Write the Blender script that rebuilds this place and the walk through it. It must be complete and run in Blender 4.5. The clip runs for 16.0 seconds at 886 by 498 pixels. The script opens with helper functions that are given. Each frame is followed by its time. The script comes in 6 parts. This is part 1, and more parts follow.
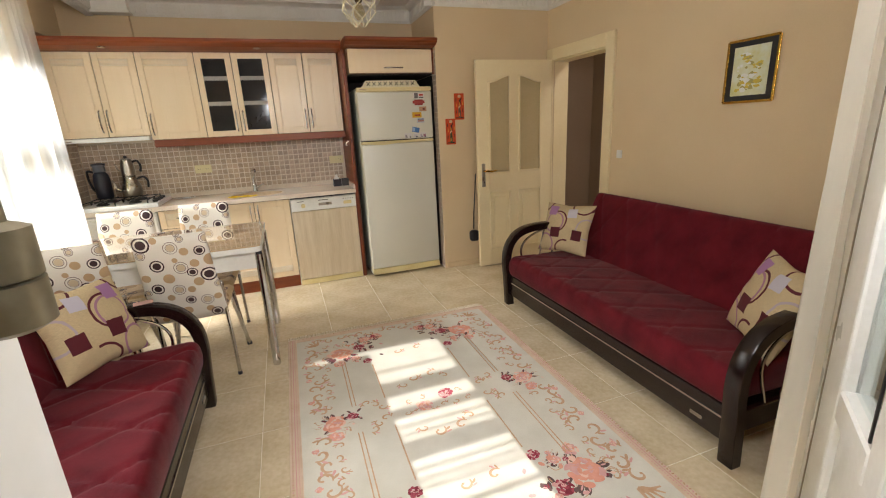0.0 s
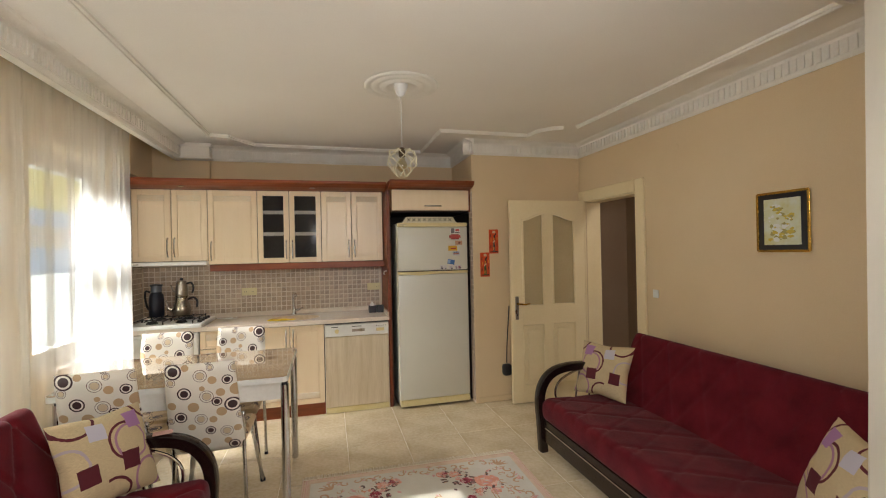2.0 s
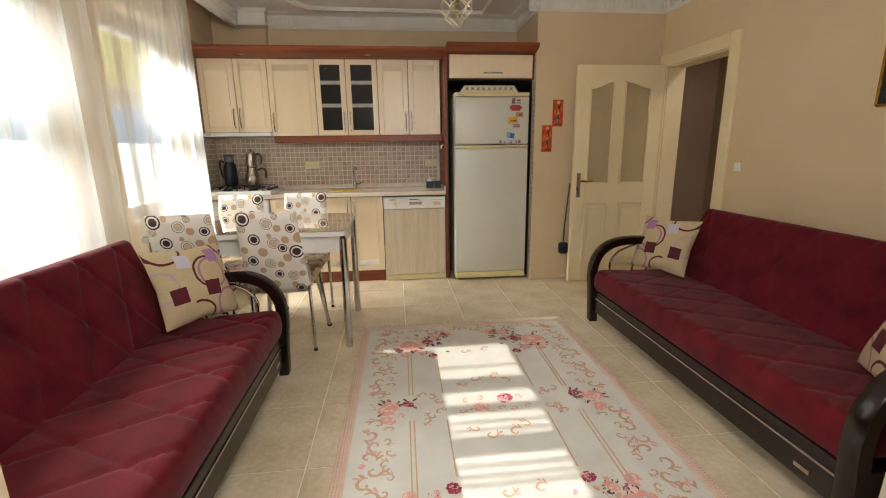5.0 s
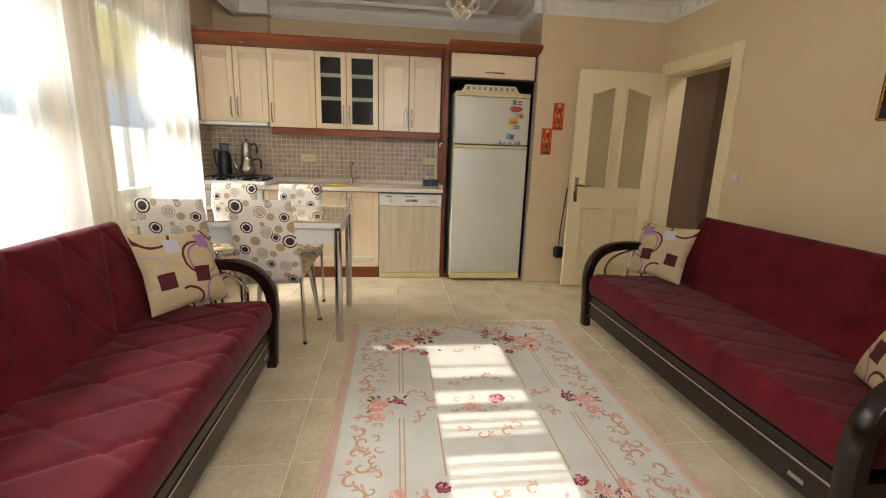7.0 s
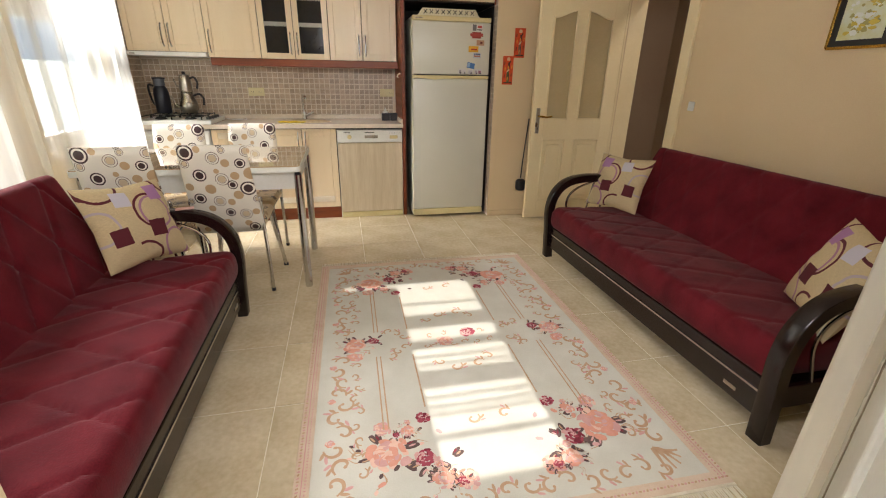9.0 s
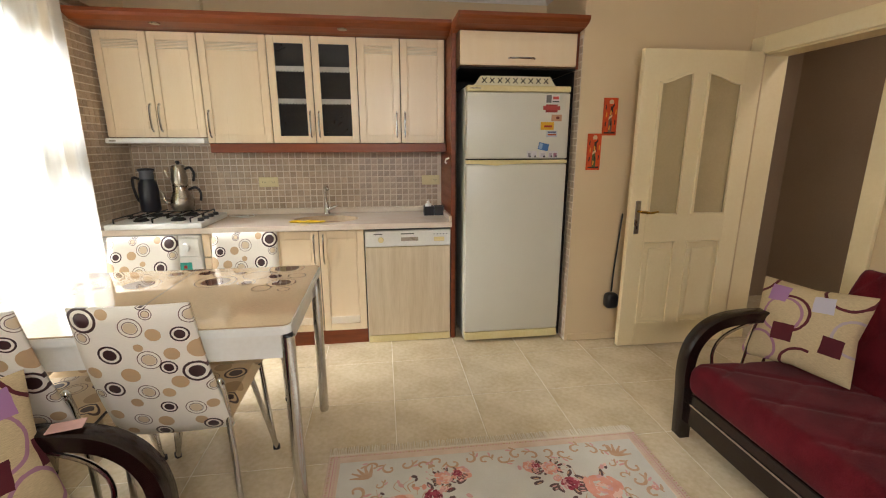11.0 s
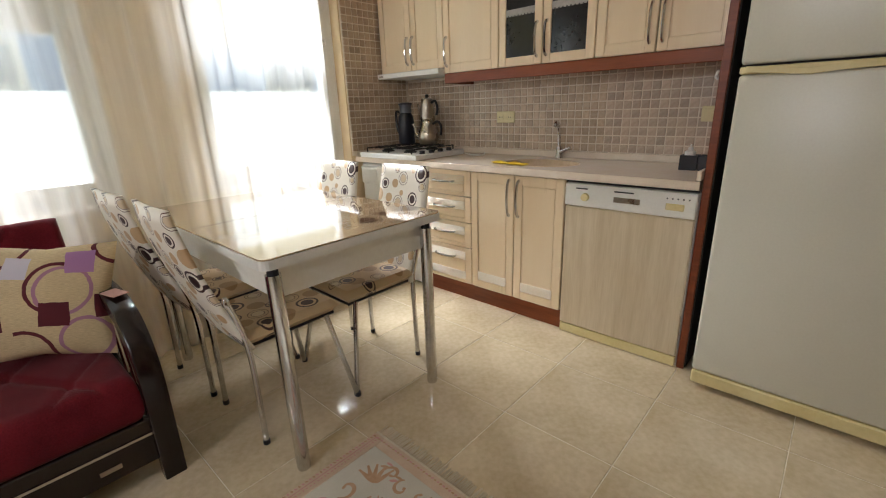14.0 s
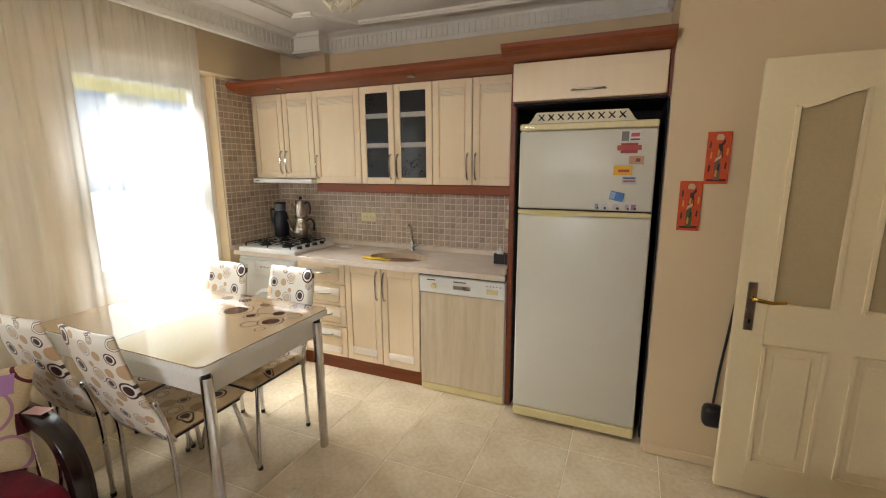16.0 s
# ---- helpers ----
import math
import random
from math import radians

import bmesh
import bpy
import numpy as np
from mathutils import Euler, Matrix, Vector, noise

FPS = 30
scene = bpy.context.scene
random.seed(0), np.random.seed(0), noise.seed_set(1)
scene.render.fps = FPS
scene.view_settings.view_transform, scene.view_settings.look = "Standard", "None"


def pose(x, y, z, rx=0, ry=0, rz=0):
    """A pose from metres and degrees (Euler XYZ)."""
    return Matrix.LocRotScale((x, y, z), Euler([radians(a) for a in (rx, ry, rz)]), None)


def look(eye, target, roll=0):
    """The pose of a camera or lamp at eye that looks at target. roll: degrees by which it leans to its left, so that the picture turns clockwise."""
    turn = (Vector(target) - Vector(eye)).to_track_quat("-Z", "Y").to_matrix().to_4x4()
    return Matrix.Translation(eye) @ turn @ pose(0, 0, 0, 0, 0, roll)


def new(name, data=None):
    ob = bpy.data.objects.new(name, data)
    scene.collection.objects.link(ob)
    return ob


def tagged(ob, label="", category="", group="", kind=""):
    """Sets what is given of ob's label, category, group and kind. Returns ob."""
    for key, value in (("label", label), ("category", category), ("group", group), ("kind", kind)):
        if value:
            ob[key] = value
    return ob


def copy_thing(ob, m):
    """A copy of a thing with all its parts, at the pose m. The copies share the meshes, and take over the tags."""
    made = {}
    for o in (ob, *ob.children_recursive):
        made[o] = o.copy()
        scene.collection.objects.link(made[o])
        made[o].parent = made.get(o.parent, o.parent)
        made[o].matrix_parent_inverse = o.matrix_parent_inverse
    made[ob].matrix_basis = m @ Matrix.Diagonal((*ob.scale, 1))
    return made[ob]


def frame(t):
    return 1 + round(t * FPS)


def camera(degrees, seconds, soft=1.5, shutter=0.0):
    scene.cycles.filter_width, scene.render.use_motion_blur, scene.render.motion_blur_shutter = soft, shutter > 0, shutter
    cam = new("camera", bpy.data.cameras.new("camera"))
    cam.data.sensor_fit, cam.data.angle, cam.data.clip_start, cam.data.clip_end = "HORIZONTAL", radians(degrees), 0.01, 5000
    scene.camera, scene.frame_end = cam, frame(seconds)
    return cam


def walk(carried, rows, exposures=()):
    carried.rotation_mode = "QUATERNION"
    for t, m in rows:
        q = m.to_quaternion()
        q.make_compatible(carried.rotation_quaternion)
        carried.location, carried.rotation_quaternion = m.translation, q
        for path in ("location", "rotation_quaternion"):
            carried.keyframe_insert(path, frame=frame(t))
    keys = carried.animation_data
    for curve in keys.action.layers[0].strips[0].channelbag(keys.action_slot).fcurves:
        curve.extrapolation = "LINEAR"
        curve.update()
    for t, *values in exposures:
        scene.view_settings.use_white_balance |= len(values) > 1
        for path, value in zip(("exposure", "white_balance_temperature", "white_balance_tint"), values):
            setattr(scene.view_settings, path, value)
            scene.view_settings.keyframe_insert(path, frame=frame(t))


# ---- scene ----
cam = camera(90.8, 16.0, soft=1.1)
PATH = [
    (0, (0.398, -0.04, 1.426), (1.032, 1.778, 0.885), -2.9),
    (0.5, (0.442, -0.041, 1.448), (0.983, 1.85, 1.084), -1.8),
    (1, (0.474, -0.071, 1.513), (0.975, 1.864, 1.434), -1.6),
    (1.5, (0.447, -0.088, 1.546), (0.94, 1.849, 1.612), -1.6),
    (2, (0.455, -0.056, 1.527), (0.964, 1.878, 1.53), -1.2),
    (2.5, (0.454, -0.033, 1.514), (0.98, 1.891, 1.361), -0.9),
    (3, (0.453, -0.014, 1.489), (0.993, 1.89, 1.202), -0.7),
    (3.5, (0.447, -0.009, 1.464), (0.986, 1.886, 1.117), -0.8),
    (4, (0.466, -0.021, 1.435), (0.961, 1.88, 1.058), -0.5),
    (4.5, (0.503, -0.054, 1.372), (0.868, 1.864, 0.941), -0.7),
    (5, (0.54, -0.061, 1.292), (0.742, 1.878, 0.844), -0.8),
    (5.2, (0.566, -0.082, 1.287), (0.677, 1.862, 0.83), -0.0),
    (7.3, (0.488, -0.027, 1.237), (0.803, 1.901, 0.81), 2.9),
    (7.5, (0.465, -0.036, 1.235), (0.885, 1.864, 0.773), 3.4),
    (8, (0.421, -0.06, 1.27), (0.884, 1.747, 0.539), 2.9),
    (8.2, (0.438, -0.076, 1.282), (0.888, 1.701, 0.475), 2.6),
    (10.3, (0.536, 0.613, 1.397), (0.883, 2.503, 0.844), 0.5),
    (10.5, (0.557, 0.795, 1.421), (0.883, 2.69, 0.871), 0.4),
    (11, (0.548, 1.189, 1.411), (0.81, 3.118, 0.952), -0.1),
    (11.5, (0.49, 1.569, 1.329), (0.388, 3.519, 0.9), 0.2),
    (12, (0.629, 1.83, 1.343), (-0.014, 3.631, 0.757), 2.9),
    (12.5, (0.86, 2.004, 1.296), (-0.224, 3.553, 0.643), -1.1),
    (13, (1.011, 2.205, 1.226), (-0.144, 3.7, 0.568), -3.3),
    (13.5, (1.252, 2.218, 1.201), (-0.005, 3.636, 0.561), -1.1),
    (14, (1.434, 2.146, 1.216), (0.145, 3.547, 0.602), -2.0),
    (14.5, (1.499, 1.919, 1.267), (0.605, 3.616, 0.7), 0.8),
    (15, (1.559, 1.786, 1.38), (0.819, 3.564, 0.842), -1.1),
    (15.5, (1.643, 1.671, 1.498), (0.893, 3.462, 1.02), -0.4),
    (16, (1.703, 1.611, 1.577), (0.924, 3.414, 1.195), -0.3),
]
walk(cam, [(t, look(eye, target, roll)) for t, eye, target, roll in PATH], [(0, 0.25, 6320, 10), (1.2, 0.06, 6320, 10), (2, 0.0, 6320, 10), (3, 0.2, 6320, 10), (4, 0.2, 6320, 10), (4.8, 0.05, 6320, 10), (7.5, 0.1, 6320, 10), (10.5, 0.22, 6320, 10), (11.4, 0.2, 6260, 10), (12, -0.05, 6150, 10), (12.5, -0.2, 6050, 10), (13, -0.25, 5950, 10), (14, -0.2, 6050, 10), (15, 0.0, 6200, 10), (16, 0.08, 6220, 10)])

# ---- light ----
world = bpy.data.worlds.new("sky")
world.use_nodes = True
scene.world = world
sky = world.node_tree.nodes.new("ShaderNodeTexSky")
sky.sky_type, sky.sun_disc = "NISHITA", False
sky.sun_elevation, sky.sun_rotation = radians(39), radians(180)
world.node_tree.links.new(sky.outputs[0], world.node_tree.nodes["Background"].inputs[0])
world.node_tree.nodes["Background"].inputs[1].default_value = 0.12
sun = new("sun", bpy.data.lights.new("sun", "SUN"))
sun.data.energy, sun.data.angle, sun.data.color = 5.0, radians(0.5), (1.0, 0.95, 0.88)
sun.matrix_basis = look((0, 0, 0), (0, math.cos(radians(39)), -math.sin(radians(39))))


def area_lamp(name, x, y, z, sx, sy, watts, target, color=(0.93, 0.97, 1.0)):
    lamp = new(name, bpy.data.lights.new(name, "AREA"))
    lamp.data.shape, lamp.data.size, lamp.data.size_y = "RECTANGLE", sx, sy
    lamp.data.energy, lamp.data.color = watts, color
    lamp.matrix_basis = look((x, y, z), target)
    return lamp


area_lamp("west_sky_light", -3.3, 4.05, 3.45, 2.2, 1.1, 820, (1.4, 3.6, 0.0), (1.0, 0.98, 0.98))
area_lamp("high_sky_light", -2.05, 2.7, 4.1, 4.2, 0.5, 130, (-1.12, 2.7, 0.7), (1.0, 0.99, 0.96))
area_lamp("door_sky_light", 0.78, 0.21, 1.91, 1.03, 0.26, 26, (1.1, 3.2, 0.5), (1.0, 0.97, 0.97))
# Unseen fill lamp added to brighten the hallway; no fitting belongs to it.
area_lamp("hall_light", 3.7, 2.4, 2.5, 0.3, 0.3, 10, (3.7, 3.2, 0.0), (1.0, 0.88, 0.78))


# ---- materials ----
def node(nt, kind, at=None, **values):
    n = nt.nodes.new("ShaderNode" + kind)
    for key, value in values.items():
        setattr(n, key, value)
    for key, value in (at or {}).items():
        if isinstance(value, bpy.types.NodeSocket):
            nt.links.new(value, n.inputs[key])
        else:
            n.inputs[key].default_value = value
    return n


def rgb(c):
    """A colour as a linear tuple from hex text."""
    v = [int(c[i : i + 2], 16) / 255 for i in (0, 2, 4)]
    return tuple(x / 12.92 if x <= 0.04045 else ((x + 0.055) / 1.055) ** 2.4 for x in v) + (1.0,)


def mix(nt, fac, a, b):
    n = nt.nodes.new("ShaderNodeMix")
    n.data_type = "RGBA"
    for i, value in ((0, fac), (6, a), (7, b)):
        if isinstance(value, bpy.types.NodeSocket):
            nt.links.new(value, n.inputs[i])
        else:
            n.inputs[i].default_value = value
    return n.outputs[2]


def calc(nt, op, a, b=0.0, c=0.0):
    n = nt.nodes.new("ShaderNodeMath")
    n.operation = op
    for i, value in enumerate((a, b, c)):
        if isinstance(value, bpy.types.NodeSocket):
            nt.links.new(value, n.inputs[i])
        else:
            n.inputs[i].default_value = value
    return n.outputs[0]


def ramp(nt, fac, lo, hi):
    n = node(nt, "MapRange", {0: fac, 1: lo, 2: hi})
    return n.outputs[0]


def material(name, color, color2=None, rough=0.5, metal=0.0, scale=3.0, fine=60.0, bump=0.1, stretch=(1, 1, 1), spread=0.0, sheen=0.0, coat=0.0):
    """A surface in two tones that drift over the thing, with fine grain and relief."""
    m = bpy.data.materials.new(name)
    m.use_nodes = True
    nt = m.node_tree
    p = nt.nodes["Principled BSDF"]
    c1 = rgb(color) if isinstance(color, str) else color
    c2 = rgb(color2) if color2 else tuple(v * 0.88 for v in c1[:3]) + (1.0,)
    at = node(nt, "TexCoord").outputs["Object"]
    at = node(nt, "Mapping", {0: at, 3: stretch}).outputs[0]
    big = node(nt, "TexNoise", {0: at, 2: scale, 3: 4.0}).outputs[0]
    small = node(nt, "TexNoise", {0: at, 2: fine, 3: 3.0}).outputs[0]
    fac = calc(nt, "MULTIPLY_ADD", small, 0.45, calc(nt, "MULTIPLY", big, 0.75))
    col = mix(nt, ramp(nt, fac, 0.42, 0.78), c1, c2)
    if spread:
        info = node(nt, "ObjectInfo").outputs["Random"]
        hsv = node(nt, "HueSaturation", {"Value": calc(nt, "MULTIPLY_ADD", info, spread, 1 - spread / 2), "Color": col})
        col = hsv.outputs[0]
    nt.links.new(col, p.inputs["Base Color"])
    p.inputs["Metallic"].default_value = metal
    nt.links.new(calc(nt, "MULTIPLY_ADD", big, 0.16, rough - 0.08), p.inputs["Roughness"])
    if sheen:
        p.inputs["Sheen Weight"].default_value = sheen
        p.inputs["Sheen Roughness"].default_value = 0.4
    p.inputs["Coat Weight"].default_value = coat
    if bump:
        b = node(nt, "Bump", {"Strength": bump, "Distance": 0.002, "Height": small})
        nt.links.new(b.outputs[0], p.inputs["Normal"])
    return m


def painted(name, base, shapes, rough=0.8, weave=900.0, bump=0.3, size=1.0, fade=0.72):
    """Cloth with shapes in its own plane (the mesh's uv, in metres). Shapes: ("rect", x, y, w, h, turn, colour) or ("ring", x, y, r, width, colour)."""
    m = bpy.data.materials.new(name)
    m.use_nodes = True
    nt = m.node_tree
    p = nt.nodes["Principled BSDF"]
    uv = node(nt, "UVMap").outputs[0]
    noise_at = node(nt, "TexNoise", {0: uv, 2: 40.0 / size, 3: 2.0})
    grain = node(nt, "TexNoise", {0: node(nt, "Mapping", {0: uv, 3: (60, 700, 1)}).outputs[0], 2: 1.0, 3: 2.0}).outputs[0]
    col = mix(nt, ramp(nt, grain, 0.3, 0.7), rgb(base), tuple(v * fade for v in rgb(base)[:3]) + (1.0,))
    sep = node(nt, "SeparateXYZ", {0: uv})
    wob = calc(nt, "MULTIPLY_ADD", noise_at.outputs[0], 0.006 * size, -0.003 * size)
    x, y = calc(nt, "ADD", sep.outputs[0], wob), calc(nt, "ADD", sep.outputs[1], wob)
    for s in shapes:
        dx, dy = calc(nt, "SUBTRACT", x, s[1]), calc(nt, "SUBTRACT", y, s[2])
        if s[0] == "rect":
            a = radians(s[5])
            u = calc(nt, "ABSOLUTE", calc(nt, "MULTIPLY_ADD", dx, math.cos(a), calc(nt, "MULTIPLY", dy, math.sin(a))))
            v = calc(nt, "ABSOLUTE", calc(nt, "MULTIPLY_ADD", dy, math.cos(a), calc(nt, "MULTIPLY", dx, -math.sin(a))))
            mask = calc(nt, "MULTIPLY", calc(nt, "LESS_THAN", u, s[3] / 2), calc(nt, "LESS_THAN", v, s[4] / 2))
            tint = s[6]
        else:
            r = calc(nt, "SQRT", calc(nt, "MULTIPLY_ADD", dx, dx, calc(nt, "MULTIPLY", dy, dy)))
            mask = calc(nt, "LESS_THAN", calc(nt, "ABSOLUTE", calc(nt, "SUBTRACT", r, s[3])), s[4] / 2)
            if len(s) > 6:
                mask = calc(nt, "MULTIPLY", mask, calc(nt, "GREATER_THAN", dx if s[6] == "e" else calc(nt, "MULTIPLY", dx, -1.0), -0.02 * size))
            tint = s[5]
        col = mix(nt, mask, col, rgb(tint))
    nt.links.new(col, p.inputs["Base Color"])
    p.inputs["Roughness"].default_value = rough
    b = node(nt, "Bump", {"Strength": bump, "Distance": 0.002, "Height": grain})
    nt.links.new(b.outputs[0], p.inputs["Normal"])
    return m


def glass(name, tint=(0.9, 0.95, 0.95, 1), rough=0.02):
    m = bpy.data.materials.new(name)
    m.use_nodes = True
    nt = m.node_tree
    nt.nodes.remove(nt.nodes["Principled BSDF"])
    g = node(nt, "BsdfGlossy", {"Roughness": rough})
    t = node(nt, "BsdfTransparent", {"Color": tint})
    f = node(nt, "LayerWeight", {"Blend": 0.5})
    f = calc(nt, "MULTIPLY_ADD", calc(nt, "POWER", f.outputs[1], 4.0), 0.5, 0.04)
    s = node(nt, "MixShader", {0: f, 1: t.outputs[0], 2: g.outputs[0]})
    nt.links.new(s.outputs[0], nt.nodes["Material Output"].inputs[0])
    return m


def sheer(name, color, clear):
    m = bpy.data.materials.new(name)
    m.use_nodes = True
    nt = m.node_tree
    nt.nodes.remove(nt.nodes["Principled BSDF"])
    at = node(nt, "TexCoord").outputs["Object"]
    weave = node(nt, "TexNoise", {0: node(nt, "Mapping", {0: at, 3: (12, 12, 0.7)}).outputs[0], 2: 4.0, 3: 3.0}).outputs[0]
    d = node(nt, "BsdfDiffuse", {"Color": rgb(color)})
    tl = node(nt, "BsdfTranslucent", {"Color": rgb(color)})
    tr = node(nt, "BsdfTransparent")
    a = node(nt, "MixShader", {0: 0.72, 1: d.outputs[0], 2: tl.outputs[0]})
    fac = calc(nt, "MULTIPLY_ADD", weave, 0.08, clear - 0.04)
    s = node(nt, "MixShader", {0: fac, 1: a.outputs[0], 2: tr.outputs[0]})
    nt.links.new(s.outputs[0], nt.nodes["Material Output"].inputs[0])
    return m


def glare_wall(name, low, high, z0, z1, hot, cool):
    """An emissive wall: sun glare painted as glow, dazzling at its foot and fading upward."""
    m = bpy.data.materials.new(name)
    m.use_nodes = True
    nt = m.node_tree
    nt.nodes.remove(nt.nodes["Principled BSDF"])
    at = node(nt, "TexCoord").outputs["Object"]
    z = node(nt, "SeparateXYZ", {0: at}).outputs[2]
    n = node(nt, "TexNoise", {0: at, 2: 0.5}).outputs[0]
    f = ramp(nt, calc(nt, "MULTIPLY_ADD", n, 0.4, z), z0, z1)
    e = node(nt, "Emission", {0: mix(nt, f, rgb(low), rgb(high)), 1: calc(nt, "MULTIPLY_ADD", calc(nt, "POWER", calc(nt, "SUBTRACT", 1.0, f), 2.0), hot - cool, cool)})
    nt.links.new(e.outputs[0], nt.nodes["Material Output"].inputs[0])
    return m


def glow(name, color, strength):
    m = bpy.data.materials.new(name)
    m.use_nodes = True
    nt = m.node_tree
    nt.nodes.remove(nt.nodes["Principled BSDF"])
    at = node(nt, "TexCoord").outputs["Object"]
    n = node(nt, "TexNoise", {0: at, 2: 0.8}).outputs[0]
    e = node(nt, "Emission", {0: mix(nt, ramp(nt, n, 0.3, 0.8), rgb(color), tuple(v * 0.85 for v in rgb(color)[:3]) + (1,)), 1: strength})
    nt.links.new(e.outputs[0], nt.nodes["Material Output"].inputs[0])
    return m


M_WALL = material("wall_paint", "e2cca6", "dbc39b", 0.75, scale=1.5, fine=180, bump=0.12)
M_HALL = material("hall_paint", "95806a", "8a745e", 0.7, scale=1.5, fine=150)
M_CEIL = material("ceiling_paint", "f0ebe0", "eae4d8", 0.85, scale=1.2, fine=120, bump=0.05)
M_PLASTER = material("white_plaster", "f0ece2", "e6e1d4", 0.7, scale=6, fine=90, bump=0.08)
M_TILE = material("floor_tile", "decfb1", "c4b28f", 0.13, scale=4, fine=40, bump=0.02, spread=0.07)
M_GROUT = material("floor_grout", "f4eedd", "e8dfc9", 0.8, scale=8)
M_MOSAIC = material("mosaic_glaze", "cbb8a4", "b09c88", 0.3, scale=9, fine=60, bump=0.05, spread=0.35)
M_MGROUT = material("mosaic_grout", "e8dccb", "dbcfbc", 0.8, scale=10)
M_CREAM = material("cream_lacquer", "f4e0bf", "f0dab6", 0.3, scale=1.5, fine=40, bump=0.03, stretch=(12, 1, 1))
# Brown like the cabinets' side edge; also paints shade into the door gaps.
M_CARCASS = material("carcass_shade_brown", "7a5a38", "6a4c2e", 0.6, scale=3, fine=40)
M_CHERRY = material("cherry_wood", "86401a", "6c2e10", 0.42, scale=2, fine=14, bump=0.05, stretch=(1, 1, 14))
M_CHERRYH = material("cherry_wood_long", "8e461c", "743412", 0.42, scale=2, fine=14, bump=0.05, stretch=(1, 14, 14))
M_WORKTOP = material("beige_laminate", "e9ddcc", "d9c9b5", 0.24, scale=8, fine=220, bump=0.02)
M_FRIDGE = material("fridge_enamel", "dcdacc", "d5d2c3", 0.33, scale=2, fine=120, bump=0.03)
M_YELLOWED = material("yellowed_plastic", "e6d8a4", "dccb90", 0.4, scale=6, fine=60)
M_DISH = material("pale_woodgrain_foil", "dccdb2", "cbb999", 0.4, scale=2, fine=10, bump=0.03, stretch=(14, 14, 1))
M_WHITE = material("white_plastic", "efefea", "e6e6e0", 0.35, scale=5, fine=80, bump=0.03)
M_PVC = material("white_pvc", "f2f1ec", "e9e8e1", 0.3, scale=3, fine=60, bump=0.02)
M_DOOR = material("ivory_door_paint", "f4e4bc", "eedcb0", 0.4, scale=3, fine=50, bump=0.04)
M_CHROME = material("chrome", "d8d8d8", "c2c2c2", 0.14, 1.0, scale=9, bump=0.0)
M_STEEL = material("brushed_steel", "b9b0a2", "9c9386", 0.28, 1.0, scale=9, fine=80, bump=0.05)
M_BLACK = material("black_plastic", "16161a", "1e1e22", 0.35, scale=9)
M_IRON = material("black_iron", "141414", "1d1c1b", 0.5, scale=20)
M_DARKWOOD = material("dark_walnut_lacquer", "20120f", "170c0a", 0.22, scale=3, fine=25, bump=0.04, stretch=(1, 1, 6))
M_VELVET = material("burgundy_velvet", "6e1b25", "4e0f18", 0.88, scale=7, fine=220, bump=0.7, sheen=0.12)
M_VELVET.node_tree.nodes["Principled BSDF"].inputs["Specular IOR Level"].default_value = 0.15
M_HINGE = material("dull_hinge", "a69f8a", "8f8872", 0.42, 0.7, scale=30, fine=200, bump=0.04)
M_BRASS = material("brass", "c9a24c", "a98436", 0.25, 1.0, scale=12)
M_FROST = material("frosted_door_glass", "c4b28a", "b9a77f", 0.35, scale=4, fine=90)
M_DARKGLASS = material("dark_cabinet_glass", "26272a", "1c1d20", 0.08, scale=3, bump=0.0)
M_CREAMWIRE = material("cream_wire", "e4dcbc", "d8cfae", 0.45, scale=20)
M_RUG = material("rug_pile", "d7d4c8", "cac6b8", 0.95, scale=6, fine=300, bump=0.5)
M_RUGEDGE = material("rug_border_pile", "dcc8b2", "d0b79c", 0.95, scale=14, fine=260, bump=0.5)
M_TAN = material("rug_tan", "c9a88a", "b8926f", 0.95, scale=30, fine=300)
M_PEACH = material("rug_peach", "e0a48f", "d3917c", 0.95, scale=30, fine=300)
M_ROSE = material("rug_rose", "ad4a58", "98404e", 0.95, scale=30, fine=300)
M_PINK = material("rug_pink", "d8aaa4", "cc9a95", 0.95, scale=30, fine=300)
M_BLUSH = material("rug_blush", "e8c6b4", "ddb5a2", 0.95, scale=30, fine=300)
M_WINE = material("rug_wine", "8e3040", "742634", 0.95, scale=30, fine=300)
M_LEAF = material("rug_leaf", "6f5a55", "54403e", 0.95, scale=30, fine=300)
M_FRINGE = material("rug_fringe", "e2d9c4", "d3c8b0", 0.95, scale=30, fine=300)
def target(x, y, r, c="3c2324"):
    """A dark disc in a pale gap and a dark ring."""
    return [("ring", x, y, 0.0, 2 * r * 0.58, c), ("ring", x, y, r * 0.91, r * 0.2, c)]


def double(x, y, r, c="6b4c44"):
    """A thin ring round a smaller one over tan."""
    return [("ring", x, y, 0.0, 1.1 * r, "d6c3a2"), ("ring", x, y, r * 0.95, 0.0028, c), ("ring", x, y, r * 0.62, 0.0024, c)]


def spot(x, y, r, c="c6a780"):
    return [("ring", x, y, 0.0, 2 * r, c)]


